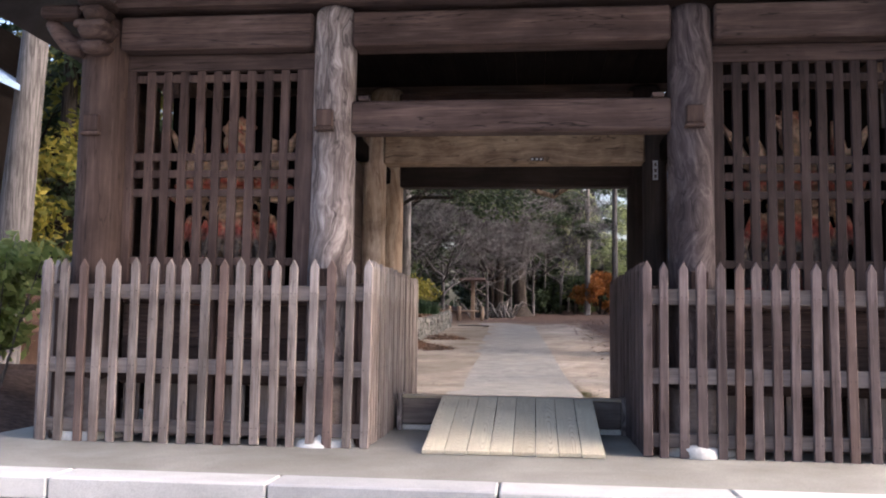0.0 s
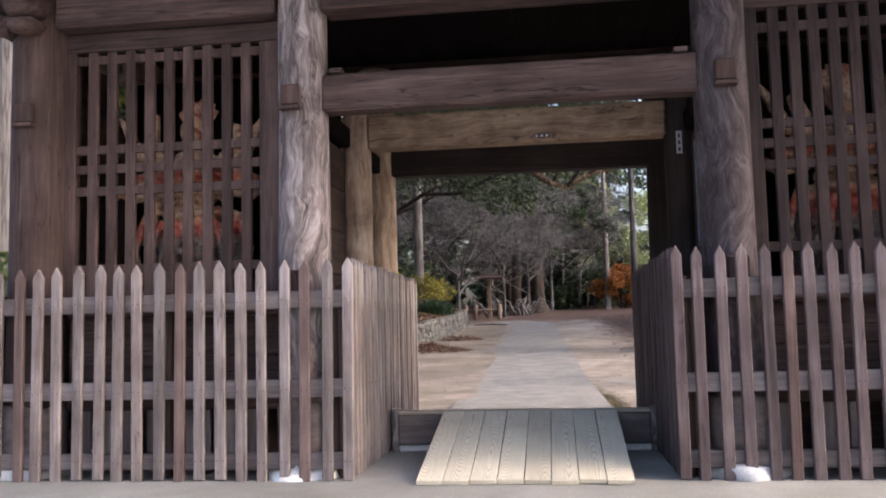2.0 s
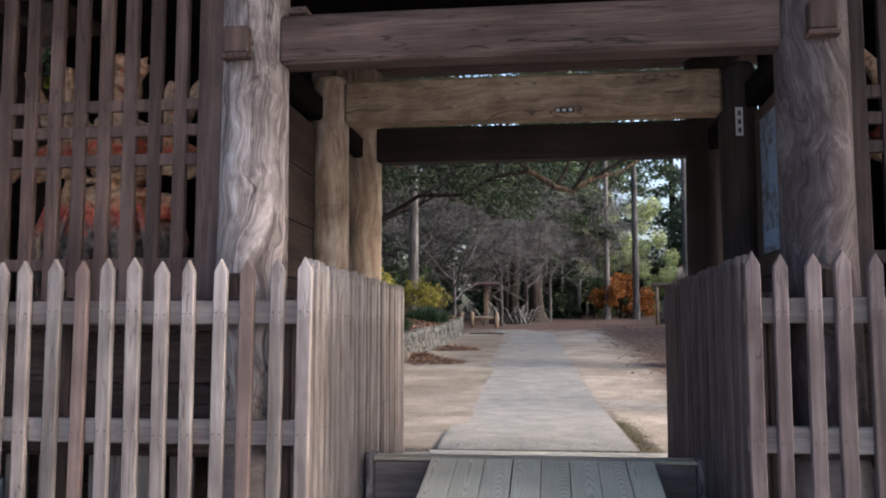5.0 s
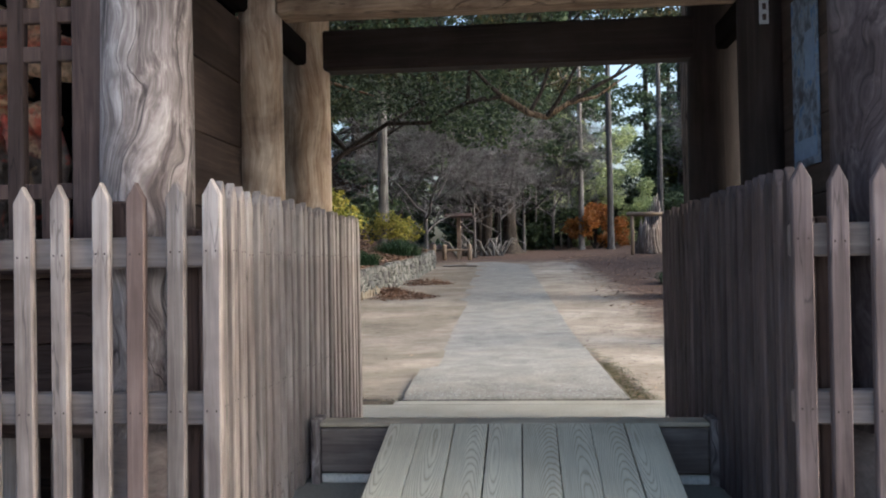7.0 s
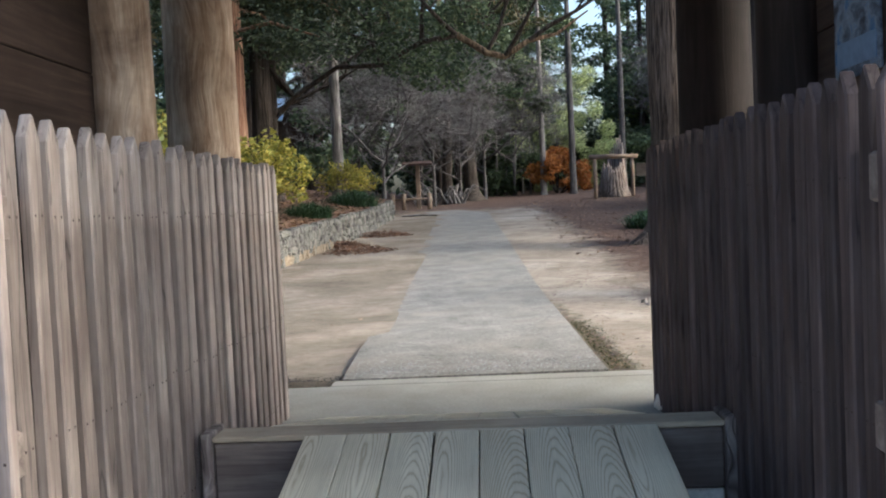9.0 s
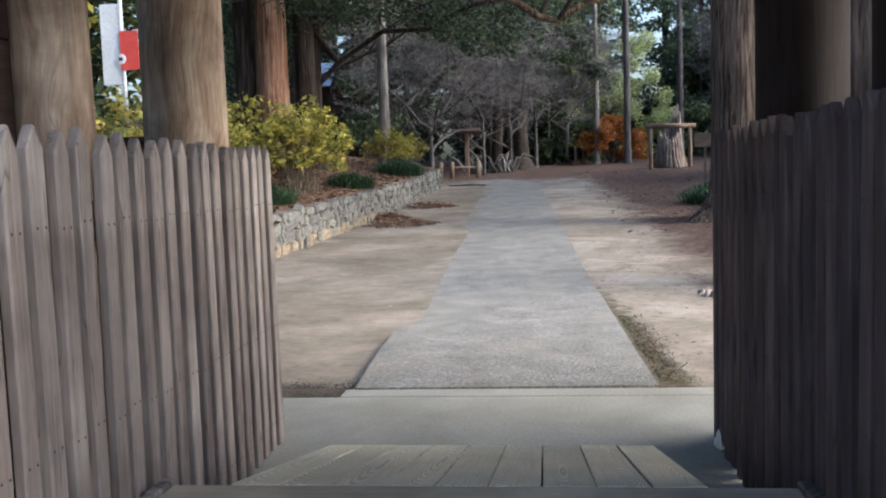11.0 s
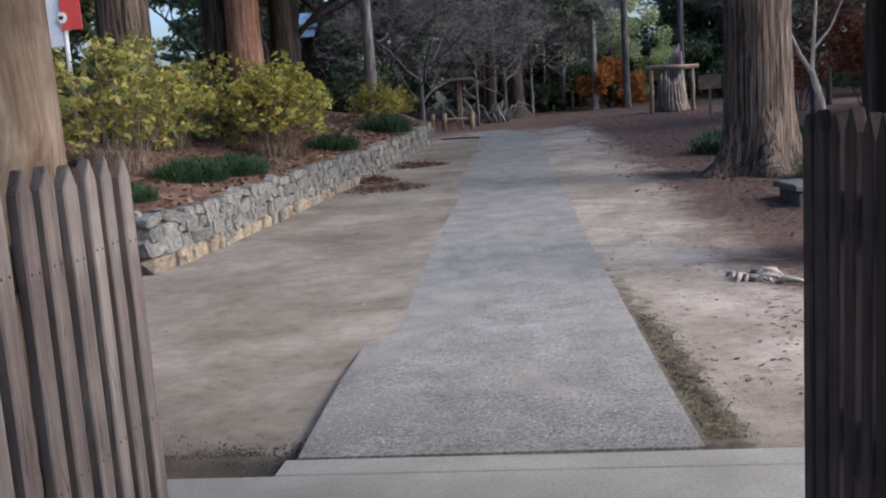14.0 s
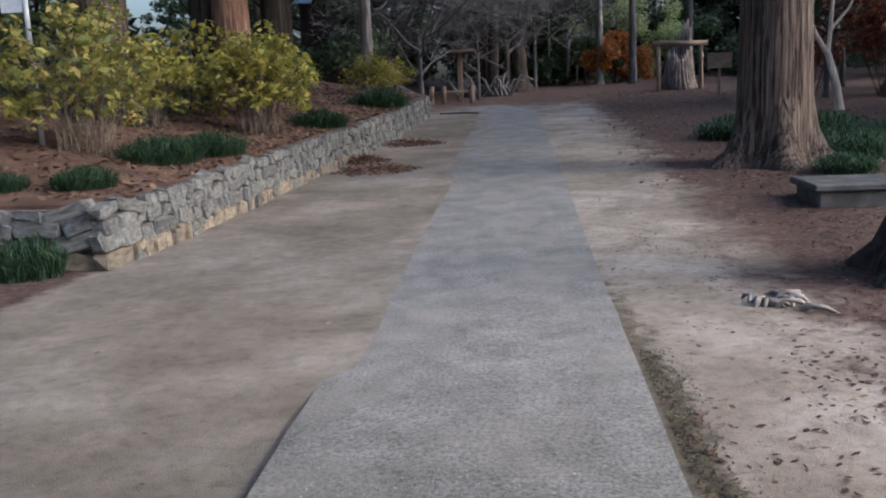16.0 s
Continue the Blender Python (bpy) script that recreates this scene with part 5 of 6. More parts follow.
def shrub(seed, h, w, leaf, n=900, size=0.05, label="hydrangea bush with yellowing leaves", bark=M_TWIG, stems=14, group="bushes on the bank", low=0.35):
    rng = random.Random(seed)
    t = thing("shrub", label, "bush", group=group)
    g, blobs = Geo(), []
    for k in range(stems):
        a, q = rng.uniform(0, 6.28), rng.uniform(0.2, 1)
        tip = (math.cos(a) * w * 0.5 * q, math.sin(a) * w * 0.5 * q, h * rng.uniform(0.7, 1))
        g.tube([(tip[0] * 0.15, tip[1] * 0.15, -0.1), (tip[0] * 0.55, tip[1] * 0.55, tip[2] * 0.5), tip], [0.014, 0.011, 0.005], 4, False)
        for s in (low + 0.2, low * 0.5 + 0.52, 0.85, 1.0):
            blobs.append(((tip[0] * s, tip[1] * s, tip[2] * s), (w * 0.15, w * 0.15, h * 0.12)))
    tagged(part("stem", g, bark, t), kind="stuff")
    tagged(part("foliage", leaf_cloud("foliage", blobs, n, size, leaf, seed), leaf, t), kind="stuff")
    return t


def tuft(seed, r, h, n=160):
    rr = random.Random(seed)
    g = Geo()
    for k in range(n):
        a, q = rr.uniform(0, 6.28), r * math.sqrt(rr.uniform(0, 1)) * 0.9
        x, y = q * math.cos(a), q * math.sin(a)
        b = rr.uniform(0, 6.28)
        L = h * rr.uniform(0.7, 1.2) * (1.35 - 0.9 * (q / r) ** 2)
        dx, dy = math.cos(b), math.sin(b)
        w = 0.006
        o = rr.uniform(0.3, 1.0) * r
        i = len(g.v)
        g.v += [(x - dy * w, y + dx * w, -0.03), (x + dy * w, y - dx * w, -0.03), (x + dx * o * 0.4 - dy * w, y + dy * o * 0.4 + dx * w, L * 0.75), (x + dx * o * 0.4 + dy * w, y + dy * o * 0.4 - dx * w, L * 0.75), (x + dx * o, y + dy * o, L * 0.5)]
        g.face((i, i + 1, i + 3, i + 2))
        g.face((i + 2, i + 3, i + 4))
    return tagged(new("grass_tuft", g.mesh("grass_tuft", M_GRASS)), "dark green tuft of arching grass", "grass", "grass tufts")


def at(x, y, turn=0, s=1.0, dz=0.0, bank=False):
    z = bank_z(x, y) if bank else ground_z(x, y)
    return pose(x, y, z + dz, 0, 0, turn) @ Matrix.Diagonal((s, s, s, 1))


def place(ob, m):
    ob.matrix_basis = m
    return ob


def copies(ob, rows):
    for m in rows:
        c = copy_thing(ob, m)
        c.matrix_basis = m


# large cedars beside the path
place(cedar(24, 0.66, 3, 0.45, 1.0, n=7000, width=1.3, label="massive cedar with ridged brown bark and flared roots"), at(4.62, 18.0))
place(cedar(22, 0.5, 8, 0.5, 1.05, bark=M_BARKD, n=2000, label="big dark trunk with spreading roots among leaves"), at(4.2, 9.8))
# trees on the bank
M_BARKR = barky("stripped_red_bark", (0.09, 0.045, 0.028), (0.22, 0.12, 0.078), (0.38, 0.25, 0.17), 0.8, 0.8)
place(cedar(20, 0.45, 11, 0.22, 1.0, bark=M_BARKR, n=13000, size=0.1, leaf=M_LEAFK, label="cedar with stripped reddish bark above the bushes"), at(-6.86, 22.0, bank=True))
place(cedar(20, 0.3, 15, 0.22, 1.0, bark=M_BARKD, n=13000, size=0.1, leaf=M_LEAFK), at(-7.75, 22.4, bank=True))
place(cedar(22, 0.34, 17, 0.22, 1.0, bark=M_BARKD, n=13000, size=0.1, leaf=M_LEAFK), at(-6.8, 25.2, bank=True))
place(cedar(20, 0.54, 29, 0.35, 1.0, n=3600, label="broad brown cedar trunk above the hydrangeas"), at(-7.86, 17.5, bank=True))
place(cedar(17, 0.22, 35, 0.6, 0.9, bark=M_BARKG, n=1600, label="slender grey trunk at the top of the bank"), at(-5.75, 33, bank=True))
place(cedar(18, 0.4, 19, 0.4, 1.2, bark=M_TWIG, n=2200, label="grey trunk with a wide root on the bank"), at(-7.55, 11.8, bank=True))
# woods behind
wood_a = place(cedar(21, 0.3, 21, 0.1, n=5200, width=1.3, bark=M_BARKD), at(-9, 44))
wood_b = place(broadleaf(15, 0.3, 22, M_LEAFD, M_BARKD, 9000, low=0.12, size=0.2), at(-2, 47))
wood_c = place(broadleaf(13, 0.25, 23, M_LEAFB, M_BARKD, 6500, "oak with brown and green leaves on twisted limbs", low=0.25, size=0.18), at(-9.5, 33, 0, 1, 0.5))
wood_d = place(broadleaf(9, 0.2, 24, M_LEAFL, M_BARKG, 6000, "light green leafy tree in the clearing", low=0.12, size=0.2), at(16, 72))
bare_a = place(bare_tree(9, 0.1, 25), at(-4.5, 38, bank=True))
bare_b = place(bare_tree(8, 0.09, 27), at(10.5, 34))
rng = random.Random(77)
rows_a, rows_b, rows_c, rows_d = [], [], [], []
for k in range(60):
    x, y = rng.uniform(-34, 34), rng.uniform(52, 82)
    if (y < 56 and -1 < x < 8) or (9 < x < 27 and y < 68) or 0.03 < x / (y + 2) < 0.17 or -0.56 < x / y < -0.38 or k % 4 == 0:
        continue
    (rows_a if rng.random() < 0.5 else rows_b).append(at(x, y, rng.uniform(0, 360), rng.uniform(0.75, 1.2)))
for k in range(22):
    x = rng.choice((-1, 1)) * rng.uniform(11, 30)
    y = rng.uniform(18, 52)
    if -0.56 < x / (y - 1) < -0.38 or (0 < x < 18 and y > 36):
        continue
    rows_a.append(at(x, y, rng.uniform(0, 360), rng.uniform(0.7, 1.1), 0.5 if x < 0 else 0))
for x, y, s in ((-11, 38, 0.9), (-7.5, 50, 0.9), (-1.5, 56, 0.9)):
    rows_c.append(at(x, y, rng.uniform(0, 360), s))
for x, y, s in ((19, 68, 1.1), (22, 73, 1.2)):
    rows_d.append(at(x, y, rng.uniform(0, 360), s))
# Cedars added to the sides, mostly unseen, to shade the ground behind.
tall = place(cedar(24, 0.42, 33, 0.5, n=6500, width=1.4, label="tall cedar with a high dense crown added for shade"), at(10.5, 14))
copies(tall, [at(x, y, rng.uniform(0, 360), s) for x, y, s in ((11.5, 21, 1.0), (17, 29, 0.9), (-15.6, 15.2, 0.9), (13, 34, 1.0))])
# Two unseen cedars, added to shade the gate front from the right.
for x, y, s in ((9.5, -4.5, 0.6), (10, -11.5, 0.75)):
    rows_a.append(at(x, y, rng.uniform(0, 360), s))
for x, y, s in ((-0.6, 67, 1.0), (1.4, 66, 0.95), (3.0, 70, 1.05), (4.4, 75, 1.1), (6.0, 79, 1.0), (11.4, 76, 1.1), (13.5, 71, 1.0), (8.6, 84, 0.75)):
    rows_a.append(at(x, y, rng.uniform(0, 360), s))
copies(wood_a, rows_a)
copies(wood_b, rows_b)
copies(wood_c, rows_c)
copies(wood_d, rows_d)
copies(bare_a, [at(-2.5, 44, 80, 0.9), at(-6.5, 42, 190, 1.0, 1.0), at(0.2, 52, 30, 1.1), at(-1.2, 47, 140, 0.9), at(-3.6, 50, 250, 1.1), at(2.2, 57, 300, 1.0)])
copies(bare_b, [at(13, 40, 100, 1.1)])
# slim straight trunks
place(cedar(19, 0.2, 31, 0.72, 0.8, bark=M_BARKG, n=1200, label="slim straight pale trunk"), at(4.04, 55))
slim_dark = place(cedar(20, 0.21, 32, 0.72, 0.8, bark=M_TWIG, n=1200, label="slim straight dark grey trunk"), at(5.76, 53))
copies(slim_dark, [at(9.4, 56, 40, 1.0), at(-0.5, 60, 20, 0.9)])
# orange bush and green ones
ob_ = thing("shrub", "round bush of orange autumn leaves", "bush", (4.98, 55.6, rise(55.6) - 0.05), "autumn bushes")
g = Geo()
dome = []
for k in range(60):
    a, q, e = rng.uniform(0, 6.28), rng.uniform(0.3, 1) ** 0.5, rng.uniform(0.05, 1.4)
    p = (2.3 * q * math.cos(a) * math.cos(e), 1.5 * q * math.sin(a) * math.cos(e), 0.3 + 2.7 * q * math.sin(e))
    dome.append((p, (0.42, 0.42, 0.32)))
    if k % 4 == 0:
        g.tube([(0, 0, -0.1), (p[0] * 0.5, p[1] * 0.5, p[2] * 0.5), p], [0.04, 0.025, 0.01], 5, False)
tagged(part("stem", g, M_BARKD, ob_), kind="stuff")
tagged(part("foliage", leaf_cloud("foliage", dome, 7000, 0.11, M_LEAFO, 41), M_LEAFO, ob_), kind="stuff")
# hydrangeas along the bank
M_STEM = barky("pale_bush_stem", (0.09, 0.07, 0.052), (0.17, 0.14, 0.105), (0.28, 0.235, 0.18), 2.0, 0.3)
M_LEAFH = leafy("olive_hydrangea_leaf", (0.15, 0.18, 0.045), (0.31, 0.3, 0.07), (0.5, 0.39, 0.11), 0.45)


def hydrangea(seed, h, w, leaf, n, stems, label):
    """Many slender canes fanning from one foot, each with its own loose clump of leaves."""
    rng = random.Random(seed)
    t = thing("shrub", label, "bush", group="bushes on the bank")
    g, blobs = Geo(), []
    for k in range(stems):
        a, q = rng.uniform(0, 6.28), math.sqrt(rng.uniform(0.05, 1))
        hh = h * (1.05 - 0.45 * q * q) * rng.uniform(0.75, 1.1)
        tip = (math.cos(a) * w * 0.5 * q, math.sin(a) * w * 0.5 * q, hh)
        mid = (tip[0] * 0.45, tip[1] * 0.45, hh * 0.6)
        g.tube([(tip[0] * 0.3 + rng.uniform(-0.16, 0.16), tip[1] * 0.3 + rng.uniform(-0.16, 0.16), -0.1), (mid[0] + rng.uniform(-0.1, 0.1), mid[1] + rng.uniform(-0.1, 0.1), mid[2]), tip], [0.011, 0.008, 0.004], 4, False)
        for j in range(rng.randint(2, 4)):
            e = (tip[0] * 0.75 + rng.uniform(-0.22, 0.22), tip[1] * 0.75 + rng.uniform(-0.22, 0.22), hh * rng.uniform(0.4, 1.0))
            g.tube([mid, e], [0.008, 0.004], 3, False)
            s = rng.uniform(0.1, 0.2)
            blobs.append((e, (s, s, s * 0.7)))
        s = rng.uniform(0.12, 0.24)
        blobs.append((tip, (s, s, s * 0.7)))
    tagged(part("stem", g, M_STEM, t), kind="stuff")
    tagged(part("foliage", leaf_cloud("foliage", blobs, n, 0.074, leaf, seed), leaf, t), kind="stuff")
    return t


place(hydrangea(51, 2.0, 2.7, M_LEAFH, 2500, 56, "loose hydrangea with olive and yellow leaves on pale canes"), at(-6.5, 14.0, 0, 1, 0, True))
hy_b = place(hydrangea(52, 1.85, 2.7, M_LEAFY, 2700, 58, "hydrangea with bright yellow-green leaves on thin canes"), at(-5.2, 18.2, 0, 1, 0, True))
hy_c = place(hydrangea(54, 1.5, 2.0, M_LEAFY, 1300, 34, "small hydrangea with thinning yellow leaves"), at(-7.0, 17.2, 0, 1, 0, True))
copies(hy_b, [at(-5.9, 20.6, 120, 0.85, 0, True), at(-5.2, 30, 10, 0.7, 0, True)])
copies(hy_c, [at(-6.9, 19.6, 150, 1.2, 0, True), at(-4.9, 33.5, 200, 0.8, 0, True)])
# grass tufts along the wall and under the cedar
tf_a = place(tuft(61, 0.55, 0.3, 700), at(-5.35, 14.0, 0, 1.2, 0, True))
place(tuft(62, 0.45, 0.42, 520), at(-5.5, 10.55, 0, 1.0))
copies(tf_a, [at(-5.0, 15.2, 60, 1.1, 0, True), at(-4.5, 20.5, 140, 1.2, 0, True), at(-4.3, 27, 220, 1.6, 0, True), at(-5.5, 12.0, 20, 0.8, 0, True), at(-6.5, 11.7, 120, 0.7, 0, True), at(-7.3, 12.1, 70, 0.9, 0, True), at(4.9, 22.5, 10, 1.6), at(5.6, 20.5, 80, 1.6), at(6.6, 21.5, 130, 1.8), at(7.6, 19.5, 30, 1.8), at(6.3, 18.3, 200, 1.5), at(5.4, 16.4, 50, 1.0)])


def stuff(name, me, label, category):
    return tagged(new(name, me), label, category, "", "stuff")


# dense far woods that close the view
rngf = random.Random(5)
blobs = []
for k in range(150):
    a = rngf.uniform(-0.15, 1.15) * math.pi
    R = rngf.uniform(58, 74)
    x, y = R * math.cos(a), 14 + R * math.sin(a) * 0.95
    if y > 40 and 0.02 < x / y < 0.16 or -0.58 < x / y < -0.38:
        continue
    low = 0.8
    blobs.append(((x, y, rise(y) + rngf.uniform(0.5, 6.5) * low), (rngf.uniform(3, 6), rngf.uniform(2, 4), rngf.uniform(1.8, 3.6))))
stuff("far_woods", leaf_cloud("far_woods", blobs, 48000, 0.34, M_LEAFD, 5), "dense dark evergreen woods far behind the path", "woods")
blobs = []
for k in range(58):
    x, y = rngf.uniform(-11, 16), rngf.uniform(57, 66)
    if 2 < x < 9.5 and rngf.random() < 0.8:
        continue
    blobs.append(((x, y, rise(y) + rngf.uniform(0.4, 3.6)), (rngf.uniform(1, 2), rngf.uniform(1, 2), rngf.uniform(0.7, 1.3))))
hedge = [((rngf.uniform(-3, 15), rngf.uniform(64, 67), rise(65) + rngf.uniform(0.2, 4.4)), (1.3, 1.0, 0.9)) for k in range(60)]
stuff("thicket", leaf_cloud("thicket", hedge, 16000, 0.2, M_LEAFK, 67), "dark thicket at the far edge of the clearing", "undergrowth")
grove = [((rngf.uniform(2.4, 9.8), rngf.uniform(59, 63), rise(60) + 0.3 + 8.6 * rngf.random() ** 1.2), (rngf.uniform(0.5, 1.1), 0.8, rngf.uniform(0.5, 0.9))) for k in range(46)]
stuff("bamboo_grove", leaf_cloud("bamboo_grove", grove, 15000, 0.15, M_LEAFG, 66, 0.3, 0.3), "pale yellow-green bamboo grove in the clearing", "bamboo")
stuff("undergrowth", leaf_cloud("undergrowth", blobs, 16000, 0.22, M_LEAFD, 6), "dark tangled undergrowth between the trunks", "undergrowth")

# the oak whose limb reaches over the path
oak = thing("oak_tree", "old oak with a crooked bare limb over the path", "tree", (-7.0, 26, bank_z(-7.0, 26)), "woodland trees")
part("trunk", trunk_geo(9, 0.4, 0.9, 4.4, (0.05, 0), 16), M_BARKD, oak)
z0 = bank_z(-7.0, 26)
LIMB = [(-6.8, 26, 4.3), (-5.9, 26, 5.2), (-4.4, 25.6, 6.0), (-2.9, 25, 5.9), (-1.6, 24.8, 6.5), (-0.5, 25, 6.7), (0.4, 25, 6.1), (0.95, 25, 5.95), (1.7, 25, 6.4), (2.6, 25.2, 6.6), (3.6, 25.4, 7.3)]
g = Geo().tube([(x + 7.0, y - 26, z - z0) for x, y, z in LIMB[:6]], [0.085, 0.08, 0.075, 0.075, 0.08, 0.1], 9, False)
part("limb", g, M_BARKD, oak)
g = Geo().tube([(x + 7.0, y - 26, z - z0) for x, y, z in LIMB[5:]], [0.1, 0.11, 0.1, 0.08, 0.055, 0.025], 9, False)
M_BARKO = barky("ochre_limb_bark", (0.05, 0.036, 0.025), (0.14, 0.1, 0.066), (0.27, 0.2, 0.135), 1.0, 0.8)
part("limb", g, M_BARKO, oak, "ochre crooked limb")
g, tips = Geo(), []
rng = random.Random(91)
for k in range(9):
    x, y, z = LIMB[1 + k % 8]
    branches(g, (x + 7.0, y - 26, z - z0), (rng.uniform(-1, 1), rng.uniform(-0.8, 0.8), rng.uniform(0.2, 0.9)), rng.uniform(2.2, 3.4), 0.08, 2, rng, tips, 0.6, 0.12)
for k in range(5):
    branches(g, (0.3, 0, 4.5 + 0.5 * k), (rng.uniform(-1, 1), rng.uniform(-1, 1), 0.5), 3.5, 0.14, 2, rng, tips, 0.6, 0.12)
tagged(part("twig", g, M_BARKD, oak), kind="stuff")
tagged(part("crown", leaf_cloud("crown", [(p, (0.9, 0.9, 0.5)) for p in tips], 24000, 0.09, M_LEAFB, 92), M_LEAFB, oak), kind="stuff")
blobs = [((rng.uniform(-6, 7.5), rng.uniform(-3, 5), rng.uniform(3.9, 7.5)), (1.2, 1.2, 0.6)) for k in range(60)]
tagged(part("crown", leaf_cloud("crown", blobs, 15000, 0.1, M_LEAFD, 93), M_LEAFD, oak), kind="stuff")

# ---- far end of the path ----
M_OLDW = wood("pale_old_post_wood", (0.12, 0.09, 0.065), (0.26, 0.2, 0.15), (0.4, 0.33, 0.26), "z", 1.0, 0.85, 0.6, 0.15)
M_OLDX = wood("pale_old_board_wood", (0.12, 0.09, 0.065), (0.24, 0.185, 0.135), (0.38, 0.31, 0.24), "x", 1.0, 0.85, 0.6, 0.15)
zf = rise(43.5) - 0.05
fr = thing("wooden_frame", "rustic post and beam frame before a dead stump", "frame", (6.9, 43.5, zf))
for x in (-0.98, 0.95):
    part("post", Geo().tube([(x, 0, -0.2), (x + 0.02, 0, 1.1), (x, 0, 2.15)], [0.11, 0.1, 0.1], 10), M_OLDW, fr)
part("beam", Geo().tube([(-1.25, 0, 2.27), (0, 0.02, 2.25), (1.25, 0, 2.22)], [0.13, 0.12, 0.11], 10), M_OLDX, fr)
st = thing("tree_stump", "tall broken grey stump with jagged top and roots", "stump", (7.05, 44.7, zf))
g = Geo()
for k in range(26):
    a = 6.283 * k / 26
    top_z = 1.6 + 1.4 * max(0, math.cos(a - 0.6)) + rng.uniform(0, 0.5)
    r0, r1 = 0.88 + 0.3 * math.sin(3 * a), 0.5
    g.tube([(math.cos(a) * r0, math.sin(a) * r0, -0.2), (math.cos(a) * 0.62, math.sin(a) * 0.62, 0.6), (math.cos(a) * 0.55, math.sin(a) * 0.55, 1.3), (math.cos(a) * r1, math.sin(a) * r1, top_z)], [0.17, 0.14, 0.12, 0.03], 6, True)
M_STUMP = barky("stripped_stump_wood", (0.08, 0.062, 0.052), (0.19, 0.155, 0.135), (0.32, 0.275, 0.245), 1.2, 0.7)
part("trunk", g, M_STUMP, st)
sg = thing("notice_board", "small wooden notice board on a post", "sign", (7.1, 35.4, rise(35.4)))
part("post", Geo().box(-0.05, 0.05, 0.03, 0.11, -0.2, 1.75, 0.01), M_OLDW, sg)
part("board", Geo().box(-0.45, 0.43, -0.03, 0.025, 1.25, 1.8, 0.012), M_OLDX, sg)

zp = rise(42.5) - 0.05
sp = thing("sign_post", "tall wooden post under a small shingled roof", "post", (-3.25, 42.5, zp))
part("post", Geo().box(-0.11, 0.11, -0.11, 0.11, -0.2, 2.35, 0.02), M_OLDW, sp)
g = Geo()
g.v += [(-0.75, -0.5, 2.35), (0.75, -0.5, 2.35), (0.75, 0.5, 2.35), (-0.75, 0.5, 2.35), (-0.7, 0, 2.5), (0.7, 0, 2.5), (-0.75, -0.5, 2.29), (0.75, -0.5, 2.29), (0.75, 0.5, 2.29), (-0.75, 0.5, 2.29)]
for q in ((0, 1, 5, 4), (1, 2, 5), (2, 3, 4, 5), (3, 0, 4), (6, 7, 1, 0), (7, 8, 2, 1), (8, 9, 3, 2), (9, 6, 0, 3), (9, 8, 7, 6)):
    g.face(q)
part("roof", g, M_BEAM, sp)
lf = thing("low_rail", "low rail of round pale posts beside the path", "railing", (-3.2, 41.6, zp))
for x in (-1.3, -0.75, 0.55):
    part("post", Geo().tube([(x, 0, -0.2), (x, 0, 0.78), (x, 0, 0.84)], [0.12, 0.12, 0.08], 10), M_OLDW, lf)
part("rail", Geo().tube([(-1.3, 0, 0.55), (0.55, 0, 0.55)], [0.06, 0.06], 8), M_OLDX, lf)
M_STEEL = mottled("dull_steel", [(0.3, (0.4, 0.4, 0.4)), (0.6, (0.52, 0.52, 0.52)), (0.8, (0.6, 0.6, 0.6))], 3, 40, 0.2, 0.4)
hr = thing("handrail", "thin metal handrail climbing beside bank steps", "handrail", (-4.0, 36.2, 0))
zr = [bank_z(-4.2, 36.2) - 0.4, bank_z(-6, 41) + 0.1, bank_z(-8, 46.5)]
part("rail", Geo().tube([(0, 0, zr[0] + 0.95), (-2, 4.8, zr[1] + 0.95), (-4, 10.3, zr[2] + 0.95)], [0.035] * 3, 8), M_STEEL, hr)
for k, (x, y) in enumerate(((0, 0), (-2, 4.8), (-4, 10.3))):
    part("post", Geo().tube([(x, y, zr[k] - 0.3), (x, y, zr[k] + 0.95)], [0.035] * 2, 8), M_STEEL, hr)

lg = thing("edging_log", "dark half-buried log edging the bend of the path", "log", (-2.65, 34.9, rise(34.9)))
part("log", Geo().tube([(0.75, -0.35, 0.0), (0.1, -0.05, 0.03), (-0.8, 0.3, 0.02)], [0.03, 0.035, 0.03], 8), M_BARKD, lg)
# broken roots and a hollow grey tree at the wood's edge
dead = thing("dead_tree", "dead grey tree with a hollow foot", "tree", (-0.6, 51, rise(51)))
part("trunk", trunk_geo(13, 0.42, 1.2, 6.6, (-0.06, 0), 16, 0.16, 3), M_BARKD, dead)
g = Geo()
for k in range(46):
    x, a = rng.uniform(-1.7, 1.5), rng.uniform(-1.2, 1.2)
    y = rng.uniform(-0.6, 0.6)
    L = rng.uniform(0.5, 1.5)
    g.tube([(x, y, 0), (x + math.sin(a) * L * 0.5, y, L * 0.7), (x + math.sin(a) * L * 1.1, y + 0.1, L * 0.75 * rng.uniform(0.5, 1.5))], [0.1, 0.08, 0.02], 5, False)
rp = thing("root_pile", "heap of tangled grey roots and branches", "brushwood", (-2.2, 47, rise(47)))
tagged(part("root", g, M_BARKG, rp), kind="stuff")
for k, (x, y) in enumerate(((1.0, 58), (1.7, 60), (2.2, 57), (2.9, 61), (3.3, 58))):
    stake = thing("thin_trunk", "thin pale bare trunk at the wood's edge", "tree", (x, y, rise(y)), "thin trunks")
    part("trunk", Geo().tube([(0, 0, -0.2), (0.05, 0, 1.5), (rng.uniform(-0.2, 0.3), 0, rng.uniform(2.6, 5))], [0.09, 0.075, 0.04], 8), M_BARKG, stake)

